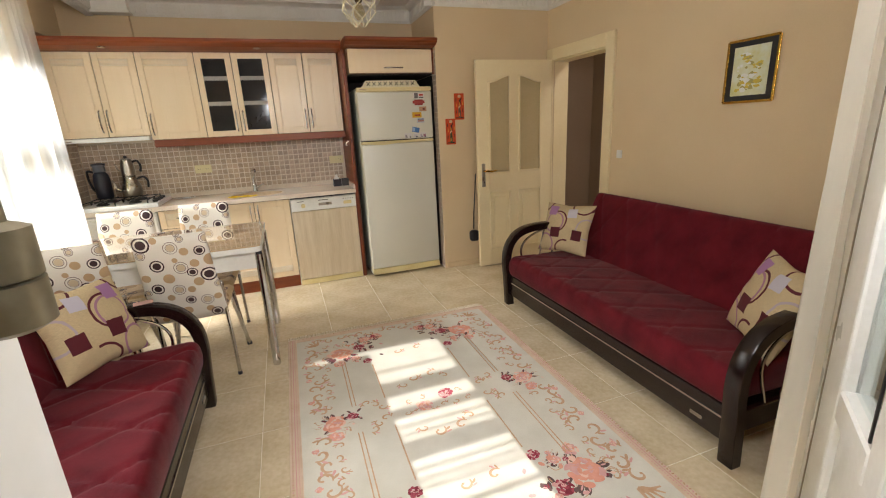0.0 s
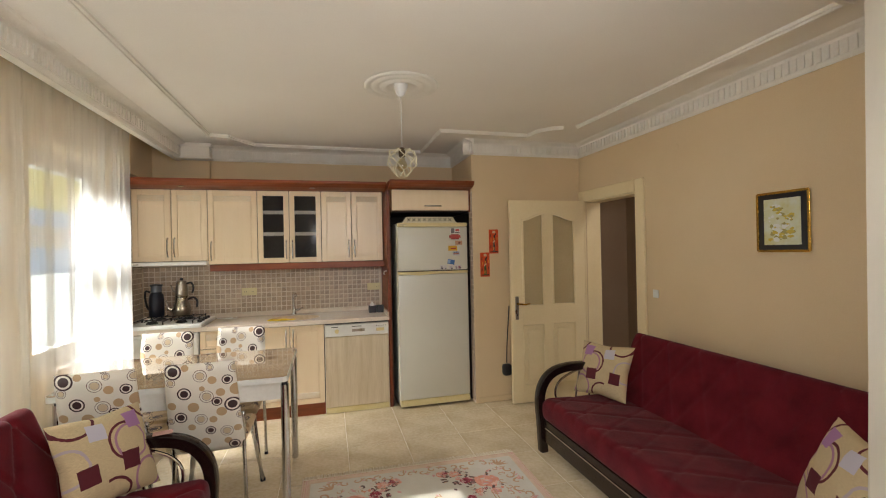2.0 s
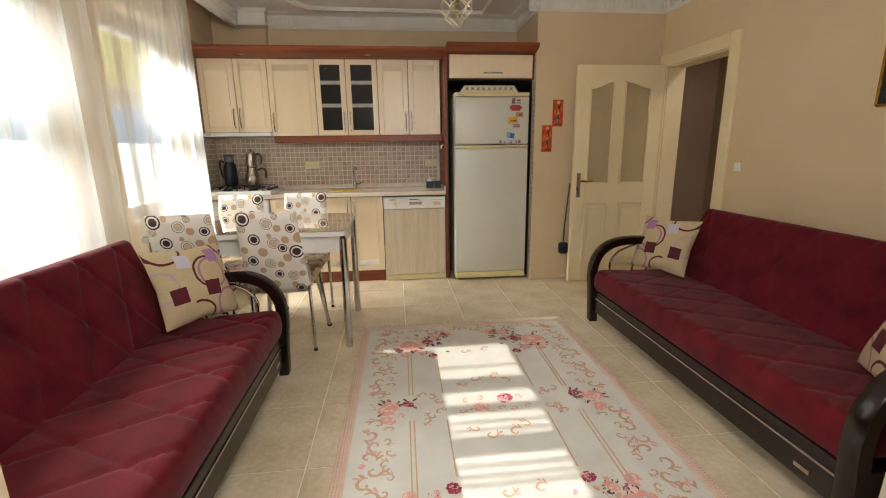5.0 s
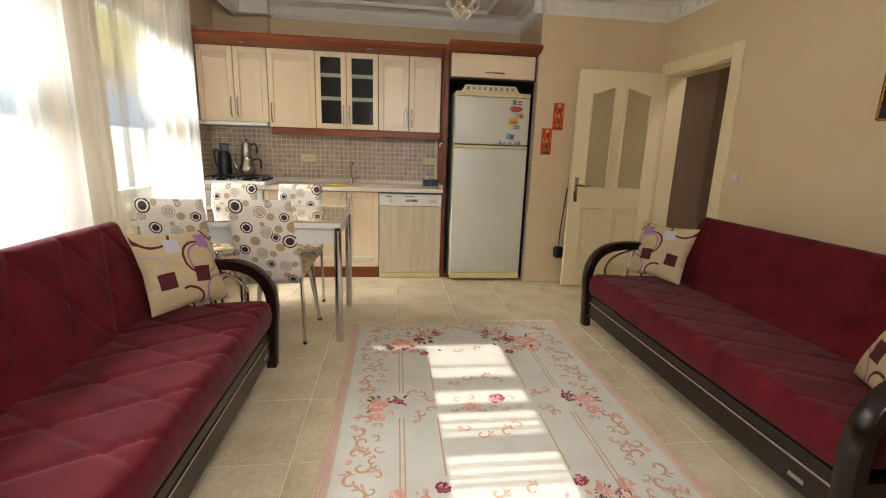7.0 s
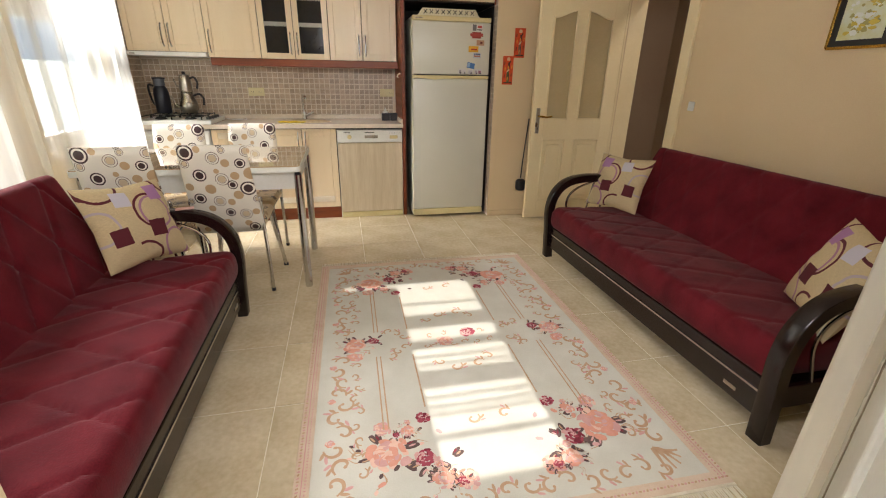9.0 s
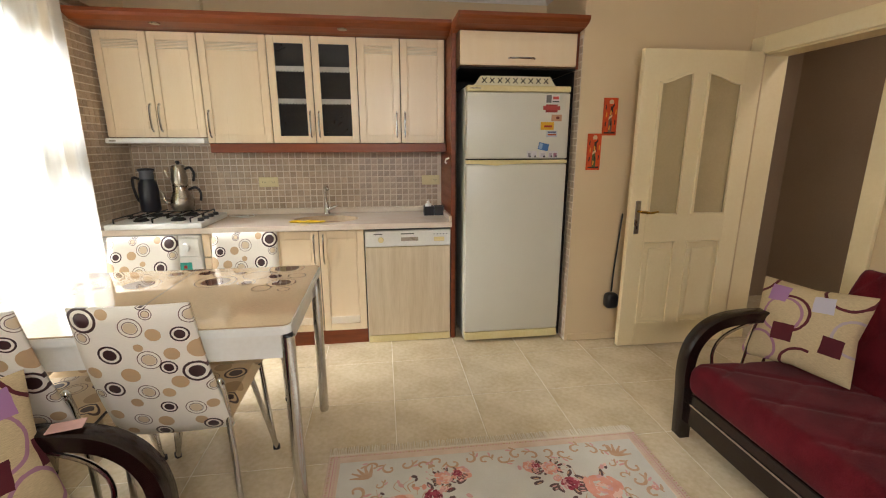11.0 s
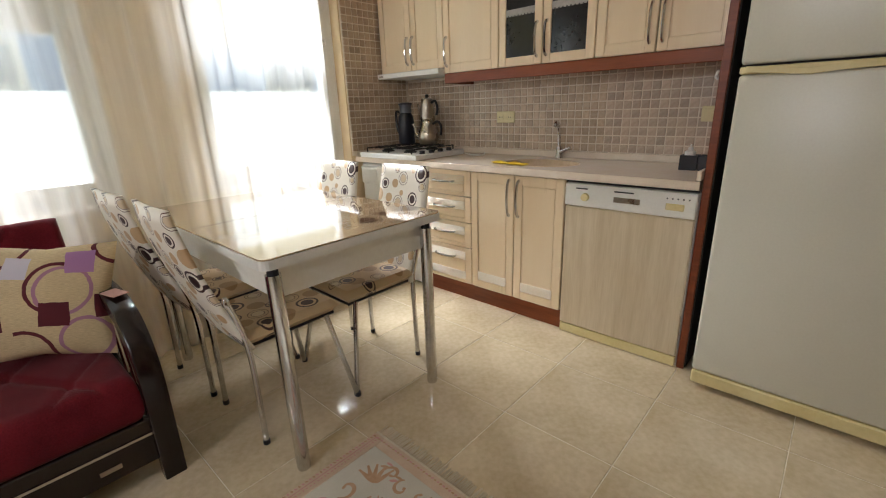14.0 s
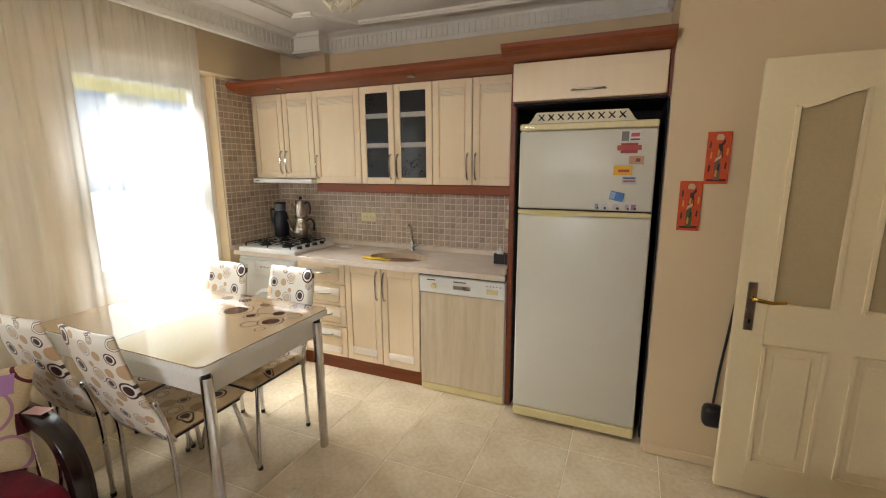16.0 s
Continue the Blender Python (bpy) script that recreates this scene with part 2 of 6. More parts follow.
BACK = [spot(*q) for q in ((0.057, 0.854, 0.022), (0.093, 0.78, 0.023), (-0.045, 0.706, 0.028), (0.045, 0.622, 0.02), (0.172, 0.79, 0.034), (0.105, 0.475, 0.02), (-0.065, 0.585, 0.019), (-0.006, 0.485, 0.025),
                           (-0.07, 0.93, 0.018), (-0.15, 0.72, 0.022), (0.16, 0.55, 0.02), (-0.15, 0.53, 0.022), (0.09, 0.665, 0.026), (-0.13, 0.44, 0.018), (0.005, 0.81, 0.014))]
BACK += [double(*q) for q in ((0.0, 0.882, 0.034), (0.024, 0.762, 0.035), (-0.015, 0.63, 0.032), (0.105, 0.54, 0.033), (0.168, 0.915, 0.03), (-0.145, 0.853, 0.024), (0.182, 0.632, 0.023), (-0.075, 0.5, 0.028), (-0.165, 0.63, 0.018), (0.05, 0.925, 0.018))]
BACK += [target(*q) for q in ((-0.13, 0.912, 0.042), (-0.083, 0.787, 0.034), (0.13, 0.85, 0.027), (0.072, 0.728, 0.026), (0.147, 0.702, 0.041), (-0.112, 0.65, 0.031), (0.025, 0.555, 0.026), (0.135, 0.445, 0.03), (-0.03, 0.43, 0.028), (0.04, 0.955, 0.016))]
SEAT = [spot(x, y, r, "a98a62") for x, y, r in ((-0.1, 0.08, 0.04), (0.05, 0.15, 0.035), (0.14, -0.02, 0.04), (-0.02, -0.06, 0.035), (-0.15, -0.12, 0.03), (0.1, -0.16, 0.03))]
SEAT += [double(x, y, r, "5a3a30") for x, y, r in ((0.02, 0.06, 0.045), (-0.13, -0.02, 0.035), (0.06, -0.09, 0.04), (-0.05, 0.16, 0.03))]
SEAT += [target(*q) for q in ((-0.06, 0.1, 0.038), (0.12, 0.09, 0.045), (-0.08, -0.13, 0.045), (0.15, -0.1, 0.035), (-0.165, 0.06, 0.03), (0.02, -0.01, 0.028), (0.03, -0.17, 0.028))]
M_CHAIR = painted("ringed_vinyl", "efe9dc", [q for g in BACK for q in g], rough=0.4, bump=0.1, size=0.35, fade=0.94)
M_CHAIRSEAT = painted("ringed_seat_vinyl", "d0b68e", [q for g in SEAT for q in g], rough=0.4, bump=0.1, size=0.35, fade=0.94)
M_BLUEGLASS = material("pale_window_glass", "8f9cae", "7d8a9c", 0.15, scale=2, bump=0)
M_RIDGE = material("pale_ridge_lacquer", "faf0dc", "f3e6cc", 0.35, scale=3, fine=60, bump=0.02)
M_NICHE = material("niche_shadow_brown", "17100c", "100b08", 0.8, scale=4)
M_GREYWHITE = material("table_apron_laminate", "efede6", "e6e3da", 0.35, scale=4, fine=60)
M_SHEER = sheer("sheer_voile", "fbfbf4", 0.6)
M_SHEERDENSE = sheer("dense_voile", "efe9dc", 0.16)
M_GLASS = glass("window_glass")
M_BULB = glass("bulb_glass", (0.9, 0.85, 0.7, 1), 0.05)
M_LACE = material("grey_white_lace", "b9b8b2", "a5a49e", 0.9, scale=40, fine=200)
M_CORD = material("white_cord", "d8d8d4", "ccccc8", 0.5)
M_ORANGE = material("orange_print", "d8501a", "c2420f", 0.5, scale=22, fine=90)


# ---- builders ----
def thing(name, label="", category="", group="", kind="", at=(0, 0, 0)):
    ob = new(name)
    ob.location = at
    ob.empty_display_size = 0.1
    return tagged(ob, label, category, group, kind)


def part(name, bm, material_or_list, parent=None, label="", smooth=False, kind="", category="", local=False):
    """One mesh object under a thing or a part. The bmesh is in the room's metres, or in the thing's own while it stands at the origin, or (local) about its own middle."""
    me = bpy.data.meshes.new(name)
    root = Vector((0, 0, 0))
    up = parent
    while up is not None and not local:
        root += up.location
        up = up.parent
    bmesh.ops.translate(bm, vec=-root, verts=bm.verts)
    bmesh.ops.recalc_face_normals(bm, faces=bm.faces)
    if smooth:
        for f in bm.faces:
            f.smooth = True
    bm.to_mesh(me)
    bm.free()
    for m in material_or_list if isinstance(material_or_list, (list, tuple)) else [material_or_list]:
        me.materials.append(m)
    ob = new(name, me)
    ob.parent = parent
    if smooth:
        me.set_sharp_from_angle(angle=radians(40))
    return tagged(ob, label, category, "", kind)


def box(x0, x1, y0, y1, z0, z1, bevel=0.0, bm=None, seg=1, mi=0):
    out = bm or bmesh.new()
    tmp = bmesh.new() if (bm and bevel) else out
    vs = [tmp.verts.new((x, y, z)) for x in (x0, x1) for y in (y0, y1) for z in (z0, z1)]
    for q in ((0, 1, 3, 2), (4, 6, 7, 5), (0, 4, 5, 1), (2, 3, 7, 6), (0, 2, 6, 4), (1, 5, 7, 3)):
        tmp.faces.new([vs[i] for i in q]).material_index = mi
    if bevel:
        bmesh.ops.bevel(tmp, geom=list(tmp.edges), offset=bevel, segments=seg, affect="EDGES", profile=0.5)
        if tmp is not out:
            me = bpy.data.meshes.new("tmp")
            tmp.to_mesh(me)
            out.from_mesh(me)
            tmp.free()
            bpy.data.meshes.remove(me)
    return out


def lathe(profile, cx=0, cy=0, n=20, bm=None, squash=1.0):
    """A turned body from (radius, height) pairs."""
    bm = bm or bmesh.new()
    rings = []
    for r, z in profile:
        rings.append([bm.verts.new((cx + max(r, 1e-4) * math.cos(2 * math.pi * i / n), cy + squash * max(r, 1e-4) * math.sin(2 * math.pi * i / n), z)) for i in range(n)])
    for a, b in zip(rings, rings[1:]):
        for i in range(n):
            bm.faces.new((a[i], a[(i + 1) % n], b[(i + 1) % n], b[i]))
    bm.faces.new(rings[0])
    bm.faces.new(rings[-1])
    return bm


def tube(points, r, n=8, bm=None, flat=1.0, up=None):
    """A round or flattened bar along points; radius a number or one for each point."""
    bm = bm or bmesh.new()
    pts = [Vector(p) for p in points]
    rings = []
    side = None
    for i, p in enumerate(pts):
        d = (pts[min(i + 1, len(pts) - 1)] - pts[max(i - 1, 0)]).normalized()
        if side is None:
            ref = Vector(up) if up else (Vector((0, 0, 1)) if abs(d.z) < 0.9 else Vector((1, 0, 0)))
            side = d.cross(ref).normalized()
        side = (side - d * side.dot(d)).normalized()
        other = d.cross(side)
        rad = r[i] if isinstance(r, (list, tuple)) else r
        rings.append([bm.verts.new(p + side * rad * math.cos(2 * math.pi * k / n) + other * rad * flat * math.sin(2 * math.pi * k / n)) for k in range(n)])
    for a, b in zip(rings, rings[1:]):
        for k in range(n):
            bm.faces.new((a[k], a[(k + 1) % n], b[(k + 1) % n], b[k]))
    bm.faces.new(rings[0])
    bm.faces.new(rings[-1])
    return bm


def beam_path(points, w, h, bm=None, side=(1, 0, 0)):
    """A flat bar of rectangular section; w along side, h across the path."""
    bm = bm or bmesh.new()
    pts, s = [Vector(p) for p in points], Vector(side).normalized()
    rings = []
    for i, p in enumerate(pts):
        d = (pts[min(i + 1, len(pts) - 1)] - pts[max(i - 1, 0)]).normalized()
        o = d.cross(s).normalized()
        c = 0.14
        ring = []
        for a, b in ((-1, -1 + c), (-1, 1 - c), (-1 + c, 1), (1 - c, 1), (1, 1 - c), (1, -1 + c), (1 - c, -1), (-1 + c, -1)):
            ring.append(bm.verts.new(p + s * a * w / 2 + o * b * h / 2))
        rings.append(ring)
    for a, b in zip(rings, rings[1:]):
        for k in range(8):
            bm.faces.new((a[k], a[(k + 1) % 8], b[(k + 1) % 8], b[k]))
    bm.faces.new(rings[0])
    bm.faces.new(rings[-1])
    return bm


def curve(points, n=8):
    """Points along a smooth line through the given ones."""
    p = [Vector(q) for q in points]
    p = [2 * p[0] - p[1], *p, 2 * p[-1] - p[-2]]
    out = []
    for a, b, c, d in zip(p, p[1:], p[2:], p[3:]):
        for k in range(n):
            t = k / n
            out.append(0.5 * (2 * b + (c - a) * t + (2 * a - 5 * b + 4 * c - d) * t * t + (3 * b - a - 3 * c + d) * t**3))
    return [*out, p[-2]]


def pad(w, d, h, nx=20, ny=20, wave=None, edge=0.06, power=2.0):
    """A cushion w by d, h thick, soft at its edges, lying round the origin; wave(u, v) lifts its top."""
    bm = bmesh.new()
    uvl = bm.loops.layers.uv.new("uv")
    def point(i, j, top):
        u, v = i / nx * 2 - 1, j / ny * 2 - 1
        if power > 2:
            u, v = (math.copysign(1 - (1 - abs(q)) ** 1.35, q) for q in (u, v))
        ex = min(1.0, (1 - abs(u)) * w / 2 / edge)
        ey = min(1.0, (1 - abs(v)) * d / 2 / edge)
        f = max(0.0, 1 - (1 - ex) ** power) ** (1 / power) * max(0.0, 1 - (1 - ey) ** power) ** (1 / power)
        lift = wave(u * w / 2, v * d / 2) if wave and top else 0
        return Vector((u * w / 2, v * d / 2, (h / 2) * f * (1 if top else -1) + lift * f))
    grids = []
    for top in (True, False):
        grids.append([[bm.verts.new(point(i, j, top)) for j in range(ny + 1)] for i in range(nx + 1)])
    for g, top in zip(grids, (True, False)):
        for i in range(nx):
            for j in range(ny):
                q = [g[i][j], g[i + 1][j], g[i + 1][j + 1], g[i][j + 1]]
                f = bm.faces.new(q if top else q[::-1])
                for loop in f.loops:
                    loop[uvl].uv = (loop.vert.co.x, loop.vert.co.y)
    bmesh.ops.remove_doubles(bm, verts=bm.verts, dist=0.0004)
    return bm


def uv_box(bm, scale=1.0, shift=(0, 0)):
    """Maps each face by the plane it lies in, in metres."""
    bm.normal_update()
    layer = bm.loops.layers.uv.verify()
    for f in bm.faces:
        n = f.normal
        k = max(range(3), key=lambda i: abs(n[i]))
        for loop in f.loops:
            c = loop.vert.co
            loop[layer].uv = [((c.y, c.z), (c.x, c.z), (c.x, c.y))[k][i] * scale + shift[i] for i in (0, 1)]
    return bm


# ---- the room ----
def structure(name, bm, mat, label, category):
    ob = part(name, bm, mat, None, label, kind="structure")
    ob["category"] = category
    return ob


XW, XE, YB, YJ, YS, H = -1.28, 3.04, 4.75, 4.05, 0.27, 2.6

structure("floor", box(-1.45, 4.3, -1.6, 5.0, -0.14, -0.0022), M_GROUT, "pale cement floor bed under beige tiles", "floor")
structure("ceiling", box(-1.5, 4.4, -0.05, 5.0, H, H + 0.12), M_CEIL, "plain white painted ceiling with plaster mouldings", "ceiling")

wall_north = structure("wall_north", box(-1.45, 1.995, YB, YB + 0.15, 0, H), M_WALL, "beige painted back wall behind the kitchen units", "wall")
structure("wall_jog", box(1.845, XE + 0.15, YJ, YJ + 0.15, 0, H), M_WALL, "beige painted wall beside the fridge", "wall")
wall_jog_side = structure("wall_jog_side", box(1.845, 1.995, YJ + 0.15, YB, 0, H), M_WALL, "short beige return wall beside the fridge", "wall")
structure("pilaster", box(-0.86, -0.66, YB - 0.06, YB, 1.45, H), M_WALL, "shallow beige pilaster above the wall cabinets", "pilaster")

bm = box(XE, XE + 0.15, -0.05, 3.17, 0, H)
box(XE, XE + 0.15, 3.93, YJ, 0, H, bm=bm)
box(XE, XE + 0.15, 3.17, 3.93, 2.0, H, bm=bm)
structure("wall_east", bm, M_WALL, "beige painted wall behind the long red sofa", "wall")

bm = box(XW - 0.2, XW, 4.13, YB, 0, 2.24)
box(XW - 0.2, XW, 2.72, 3.12, 0, 2.24, bm=bm)
box(XW - 0.2, XW, -0.05, 1.2, 0, 2.24, bm=bm)
box(XW - 0.2, XW, 3.12, 4.13, 0, 0.78, bm=bm)
box(XW - 0.2, XW, 1.2, 2.72, 0, 0.78, bm=bm)
box(XW - 0.2, XW + 0.1, -0.05, YB, 2.241, H, bm=bm)
wall_west = structure("wall_west", bm, M_WALL, "beige wall with two windows behind sheer curtains", "wall")

bm = box(-1.48, 0.224, 0.1, YS, 0, H)
box(1.36, XE + 0.15, 0.1, YS, 0, H, bm=bm)
box(0.224, 1.36, 0.1, YS, 2.15, H, bm=bm)
structure("wall_south", bm, M_WALL, "beige wall round the balcony door", "wall")

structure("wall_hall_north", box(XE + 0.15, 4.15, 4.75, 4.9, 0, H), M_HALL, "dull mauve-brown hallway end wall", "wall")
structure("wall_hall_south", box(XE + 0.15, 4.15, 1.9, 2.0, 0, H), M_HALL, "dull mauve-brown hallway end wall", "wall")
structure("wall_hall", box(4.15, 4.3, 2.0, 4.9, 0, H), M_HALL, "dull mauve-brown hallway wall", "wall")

structure("baseboard", box(1.86, 3.02, YJ - 0.014, YJ, 0.002, 0.055, 0.004), M_WALL, "low beige tiled skirting", "skirting board")
structure("baseboard_east", box(XE - 0.014, XE, 0.14, 3.06, 0.002, 0.055, 0.004), M_WALL, "low beige tiled skirting", "skirting board")


def cornice(name, x0, y0, x1, y1, nx, ny, flutes=True, depth=0.09, drop=0.14):
    """A plaster cove from (x0, y0) to (x1, y1); (nx, ny) points into the room. Its ends are mitred where they meet others."""
    a, b, n = Vector((x0, y0, 0)), Vector((x1, y1, 0)), Vector((nx, ny, 0))
    d = (b - a).normalized()
    prof = [(0, 0), (0.008, 0), (0.014, 0.012), (0.018, 0.02), (0.02, 0.1), (0.03, 0.115), (0.055, 0.122), (0.078, 0.13), (0.09, 0.14), (0, 0.14)]
    bm = bmesh.new()
    rings = []
    for q in (a, b):
        rings.append([bm.verts.new(q + n * u * depth / 0.09 + Vector((0, 0, H - drop + v * drop / 0.14))) for u, v in prof])
    k = len(prof)
    for i in range(k):
        bm.faces.new((rings[0][i], rings[0][(i + 1) % k], rings[1][(i + 1) % k], rings[1][i]))
    bm.faces.new(rings[0])
    bm.faces.new(rings[1][::-1])
    if flutes:
        length, pitch = (b - a).length, 0.042
        for i in range(int(length / pitch)):
            s = a + d * (0.02 + i * pitch)
            c = [s, s + d * 0.024, s + d * 0.024 + n * 0.026, s + n * 0.026]
            v = [bm.verts.new(p + n * 0.002 + Vector((0, 0, H - drop + z))) for z in (0.026, 0.1) for p in c]
            for q in ((0, 1, 2, 3), (4, 5, 6, 7), (0, 1, 5, 4), (1, 2, 6, 5), (2, 3, 7, 6), (3, 0, 4, 7)):
                bm.faces.new([v[j] for j in q])
    return structure(name, bm, M_PLASTER, "white plaster cornice with upright flutes", "cornice")


cornice("cornice_north", -0.86, YB, 1.845, YB, 0, -1)
cornice("cornice_jog", 1.755, YJ, XE, YJ, 0, -1)
cornice("cornice_jog_side", 1.845, YB, 1.845, YJ - 0.09, -1, 0)
cornice("cornice_east", XE, YS, XE, YJ, -1, 0)
cornice("cornice_south", -0.9, YS, XE, YS, 0, 1)
structure("pelmet", box(-0.975, -0.925, YS, YB, H - 0.145, H), M_PLASTER, "white plaster curtain pelmet along the ceiling", "pelmet")
cornice("cornice_west", -0.924, YS, -0.924, YB, 1, 0)
bm = box(-0.9, -0.62, YB - 0.17, YB - 0.06, H - 0.15, H - 0.13, 0.004)
box(-0.885, -0.635, YB - 0.155, YB - 0.06, H - 0.13, H - 0.03, bm=bm)
box(-0.9, -0.62, YB - 0.17, YB - 0.06, H - 0.03, H, bm=bm)
structure("pilaster_capital", bm, M_PLASTER, "white plaster block at the head of the pilaster", "moulding")

mould = [[(-0.56, 0.7), (-0.56, 4.2), (-0.40, 4.24)], [(-0.40, 4.24), (-0.36, 4.33), (-0.26, 4.47), (-0.22, 4.53)], [(-0.22, 4.53), (1.45, 4.58), (1.455, 3.71), (2.31, 3.73)],
         [(2.31, 3.73), (2.33, 3.57), (2.42, 3.46), (2.5, 3.42)], [(2.62, 3.375), (2.70, 1.35)], [(2.72, 1.35), (2.5, 1.32), (2.49, 1.12), (2.35, 0.95), (2.2, 0.75)], [(2.2, 0.75), (-0.56, 0.7)]]
bm = bmesh.new()
for line in mould:
    beam_path([(x, y, H - 0.007) for x, y in line], 0.022, 0.05, bm, side=(0, 0, 1))
    beam_path([(x, y, H - 0.021) for x, y in line], 0.018, 0.026, bm, side=(0, 0, 1))
structure("ceiling_moulding", bm, M_PLASTER, "thin white plaster moulding framing the ceiling", "moulding")
bm = lathe([(0.24, H), (0.24, H - 0.006), (0.225, H - 0.014), (0.205, H - 0.006), (0.19, H - 0.008), (0.175, H - 0.018), (0.15, H - 0.008), (0.13, H - 0.01), (0.115, H - 0.022), (0.09, H - 0.01), (0.0, H - 0.01)], 0.94, 2.76, 40)
structure("ceiling_rose", bm, M_PLASTER, "round white plaster ceiling rose in rings", "ceiling rose").data.shade_smooth()

# door frame towards the hall
bm = box(XE - 0.022, XE + 0.004, 3.06, 3.165, 0, 2.10, 0.005)
box(XE - 0.022, XE + 0.004, 3.935, 4.038, 0, 2.10, 0.005, bm=bm)
box(XE - 0.0225, XE + 0.004, 3.166, 3.934, 1.99, 2.10, 0.005, bm=bm)
box(XE + 0.005, XE + 0.165, 3.15, 3.172, 0, 2.0, bm=bm)
box(XE + 0.005, XE + 0.165, 3.928, 3.95, 0, 2.0, bm=bm)
box(XE + 0.005, XE + 0.165, 3.172, 3.928, 1.98, 2.0, bm=bm)
structure("door_frame", bm, M_DOOR, "ivory painted door frame to the hallway", "door frame")


def inner_door():
    door = thing("door_1", "ivory painted panel door with two frosted panes, standing open", "door", kind="structure", at=(3.0, 3.905, 0))
    x0, x1, z1, y0, y1 = 2.172, 2.985, 1.995, 3.885, 3.925
    w = x1 - x0
    bm = box(x0, x0 + 0.12, y0, y1, 0.012, z1, 0.003)
    box(x1 - 0.115, x1, y0, y1, 0.012, z1, 0.003, bm=bm)
    box(x0 + 0.12, x1 - 0.115, y0, y1, 0.012, 0.175, bm=bm)
    box(x0 + 0.12, x1 - 0.115, y0, y1, 0.77, 0.955, bm=bm)
    mid = (x0 + x1) / 2 - 0.01
    box(mid - 0.045, mid + 0.045, y0, y1, 0.175, 0.77, bm=bm)
    box(mid - 0.045, mid + 0.045, y0, y1, 0.955, z1 - 0.11, bm=bm)
    box(x0 + 0.104, x1 - 0.104, y0 + 0.0005, y1 - 0.0005, z1 - 0.111, z1 - 0.0005, bm=bm)
    for a in (x0 + 0.115, mid - 0.047, x1 - 0.122, mid + 0.035):
        box(a, a + 0.012, y0 + 0.001, y1 - 0.001, z1 - 0.19, z1 - 0.11, bm=bm)
    for a, b, flip in ((x0 + 0.12, mid - 0.045, 1), (mid + 0.045, x1 - 0.115, 0)):
        n = 14
        for i in range(n):
            u, v = i / n, (i + 1) / n
            f = lambda s: z1 - 0.19 + 0.06 * (0.5 - 0.5 * math.cos(math.pi * (s if flip else 1 - s)))
            xa, xb = a + (b - a) * u, a + (b - a) * v
            vs = [bm.verts.new(p) for y in (y0, y1) for p in ((xa, y, f(u)), (xb, y, f(v)), (xb, y, z1 - 0.11), (xa, y, z1 - 0.11))]
            for q in ((0, 1, 2, 3), (4, 5, 6, 7), (0, 1, 5, 4)):
                bm.faces.new([vs[k] for k in q])
    part("door_leaf", bm, M_DOOR, door)
    for a, b, flip in ((x0 + 0.12, mid - 0.045, 1), (mid + 0.045, x1 - 0.115, 0)):
        part("pane", box(a - 0.004, b + 0.004, y0 + 0.016, y0 + 0.022, 0.95, z1 - 0.105), M_FROST, door, "frosted glass pane")
        f = lambda s: z1 - 0.19 + 0.06 * (0.5 - 0.5 * math.cos(math.pi * (s if flip else 1 - s)))
        loop = [(a + 0.006, y0 - 0.002, 0.961)] + [(a + 0.006 + (b - a - 0.012) * i / 12, y0 - 0.002, f(i / 12) - 0.006) for i in range(13)] + [(b - 0.006, y0 - 0.002, 0.961), (a + 0.006, y0 - 0.002, 0.961)]
        part("bead", beam_path(loop, 0.018, 0.018, side=(0, 1, 0)), M_DOOR, door)
        part("panel", box(a + 0.0, b - 0.0, y0 + 0.012, y0 + 0.026, 0.175, 0.77), M_DOOR, door)
        part("raised_field", box(a + 0.045, b - 0.045, y0 + 0.002, y0 + 0.012, 0.22, 0.725, 0.006), M_DOOR, door)
        loop = [(a + 0.006, y0 - 0.001, 0.181), (a + 0.006, y0 - 0.001, 0.764), (b - 0.006, y0 - 0.001, 0.764), (b - 0.006, y0 - 0.001, 0.181), (a + 0.006, y0 - 0.001, 0.181)]
        part("bead", beam_path(loop, 0.016, 0.016, side=(0, 1, 0)), M_DOOR, door)
    h = part("handle_plate", box(x0 + 0.035, x0 + 0.072, y0 - 0.008, y0, 0.83, 1.055, 0.004), M_STEEL, door, "worn steel plate")
    part("lever", tube([(x0 + 0.055, y0 - 0.006, 0.985), (x0 + 0.055, y0 - 0.05, 0.985), (x0 + 0.075, y0 - 0.055, 0.985), (x0 + 0.12, y0 - 0.052, 0.978), (x0 + 0.17, y0 - 0.05, 0.985)], [0.009, 0.009, 0.01, 0.008, 0.007]), M_BRASS, h, "brass lever handle", smooth=True)
    part("keyhole", box(x0 + 0.051, x0 + 0.059, y0 - 0.01, y0 - 0.008, 0.865, 0.885), M_IRON, h)


inner_door()


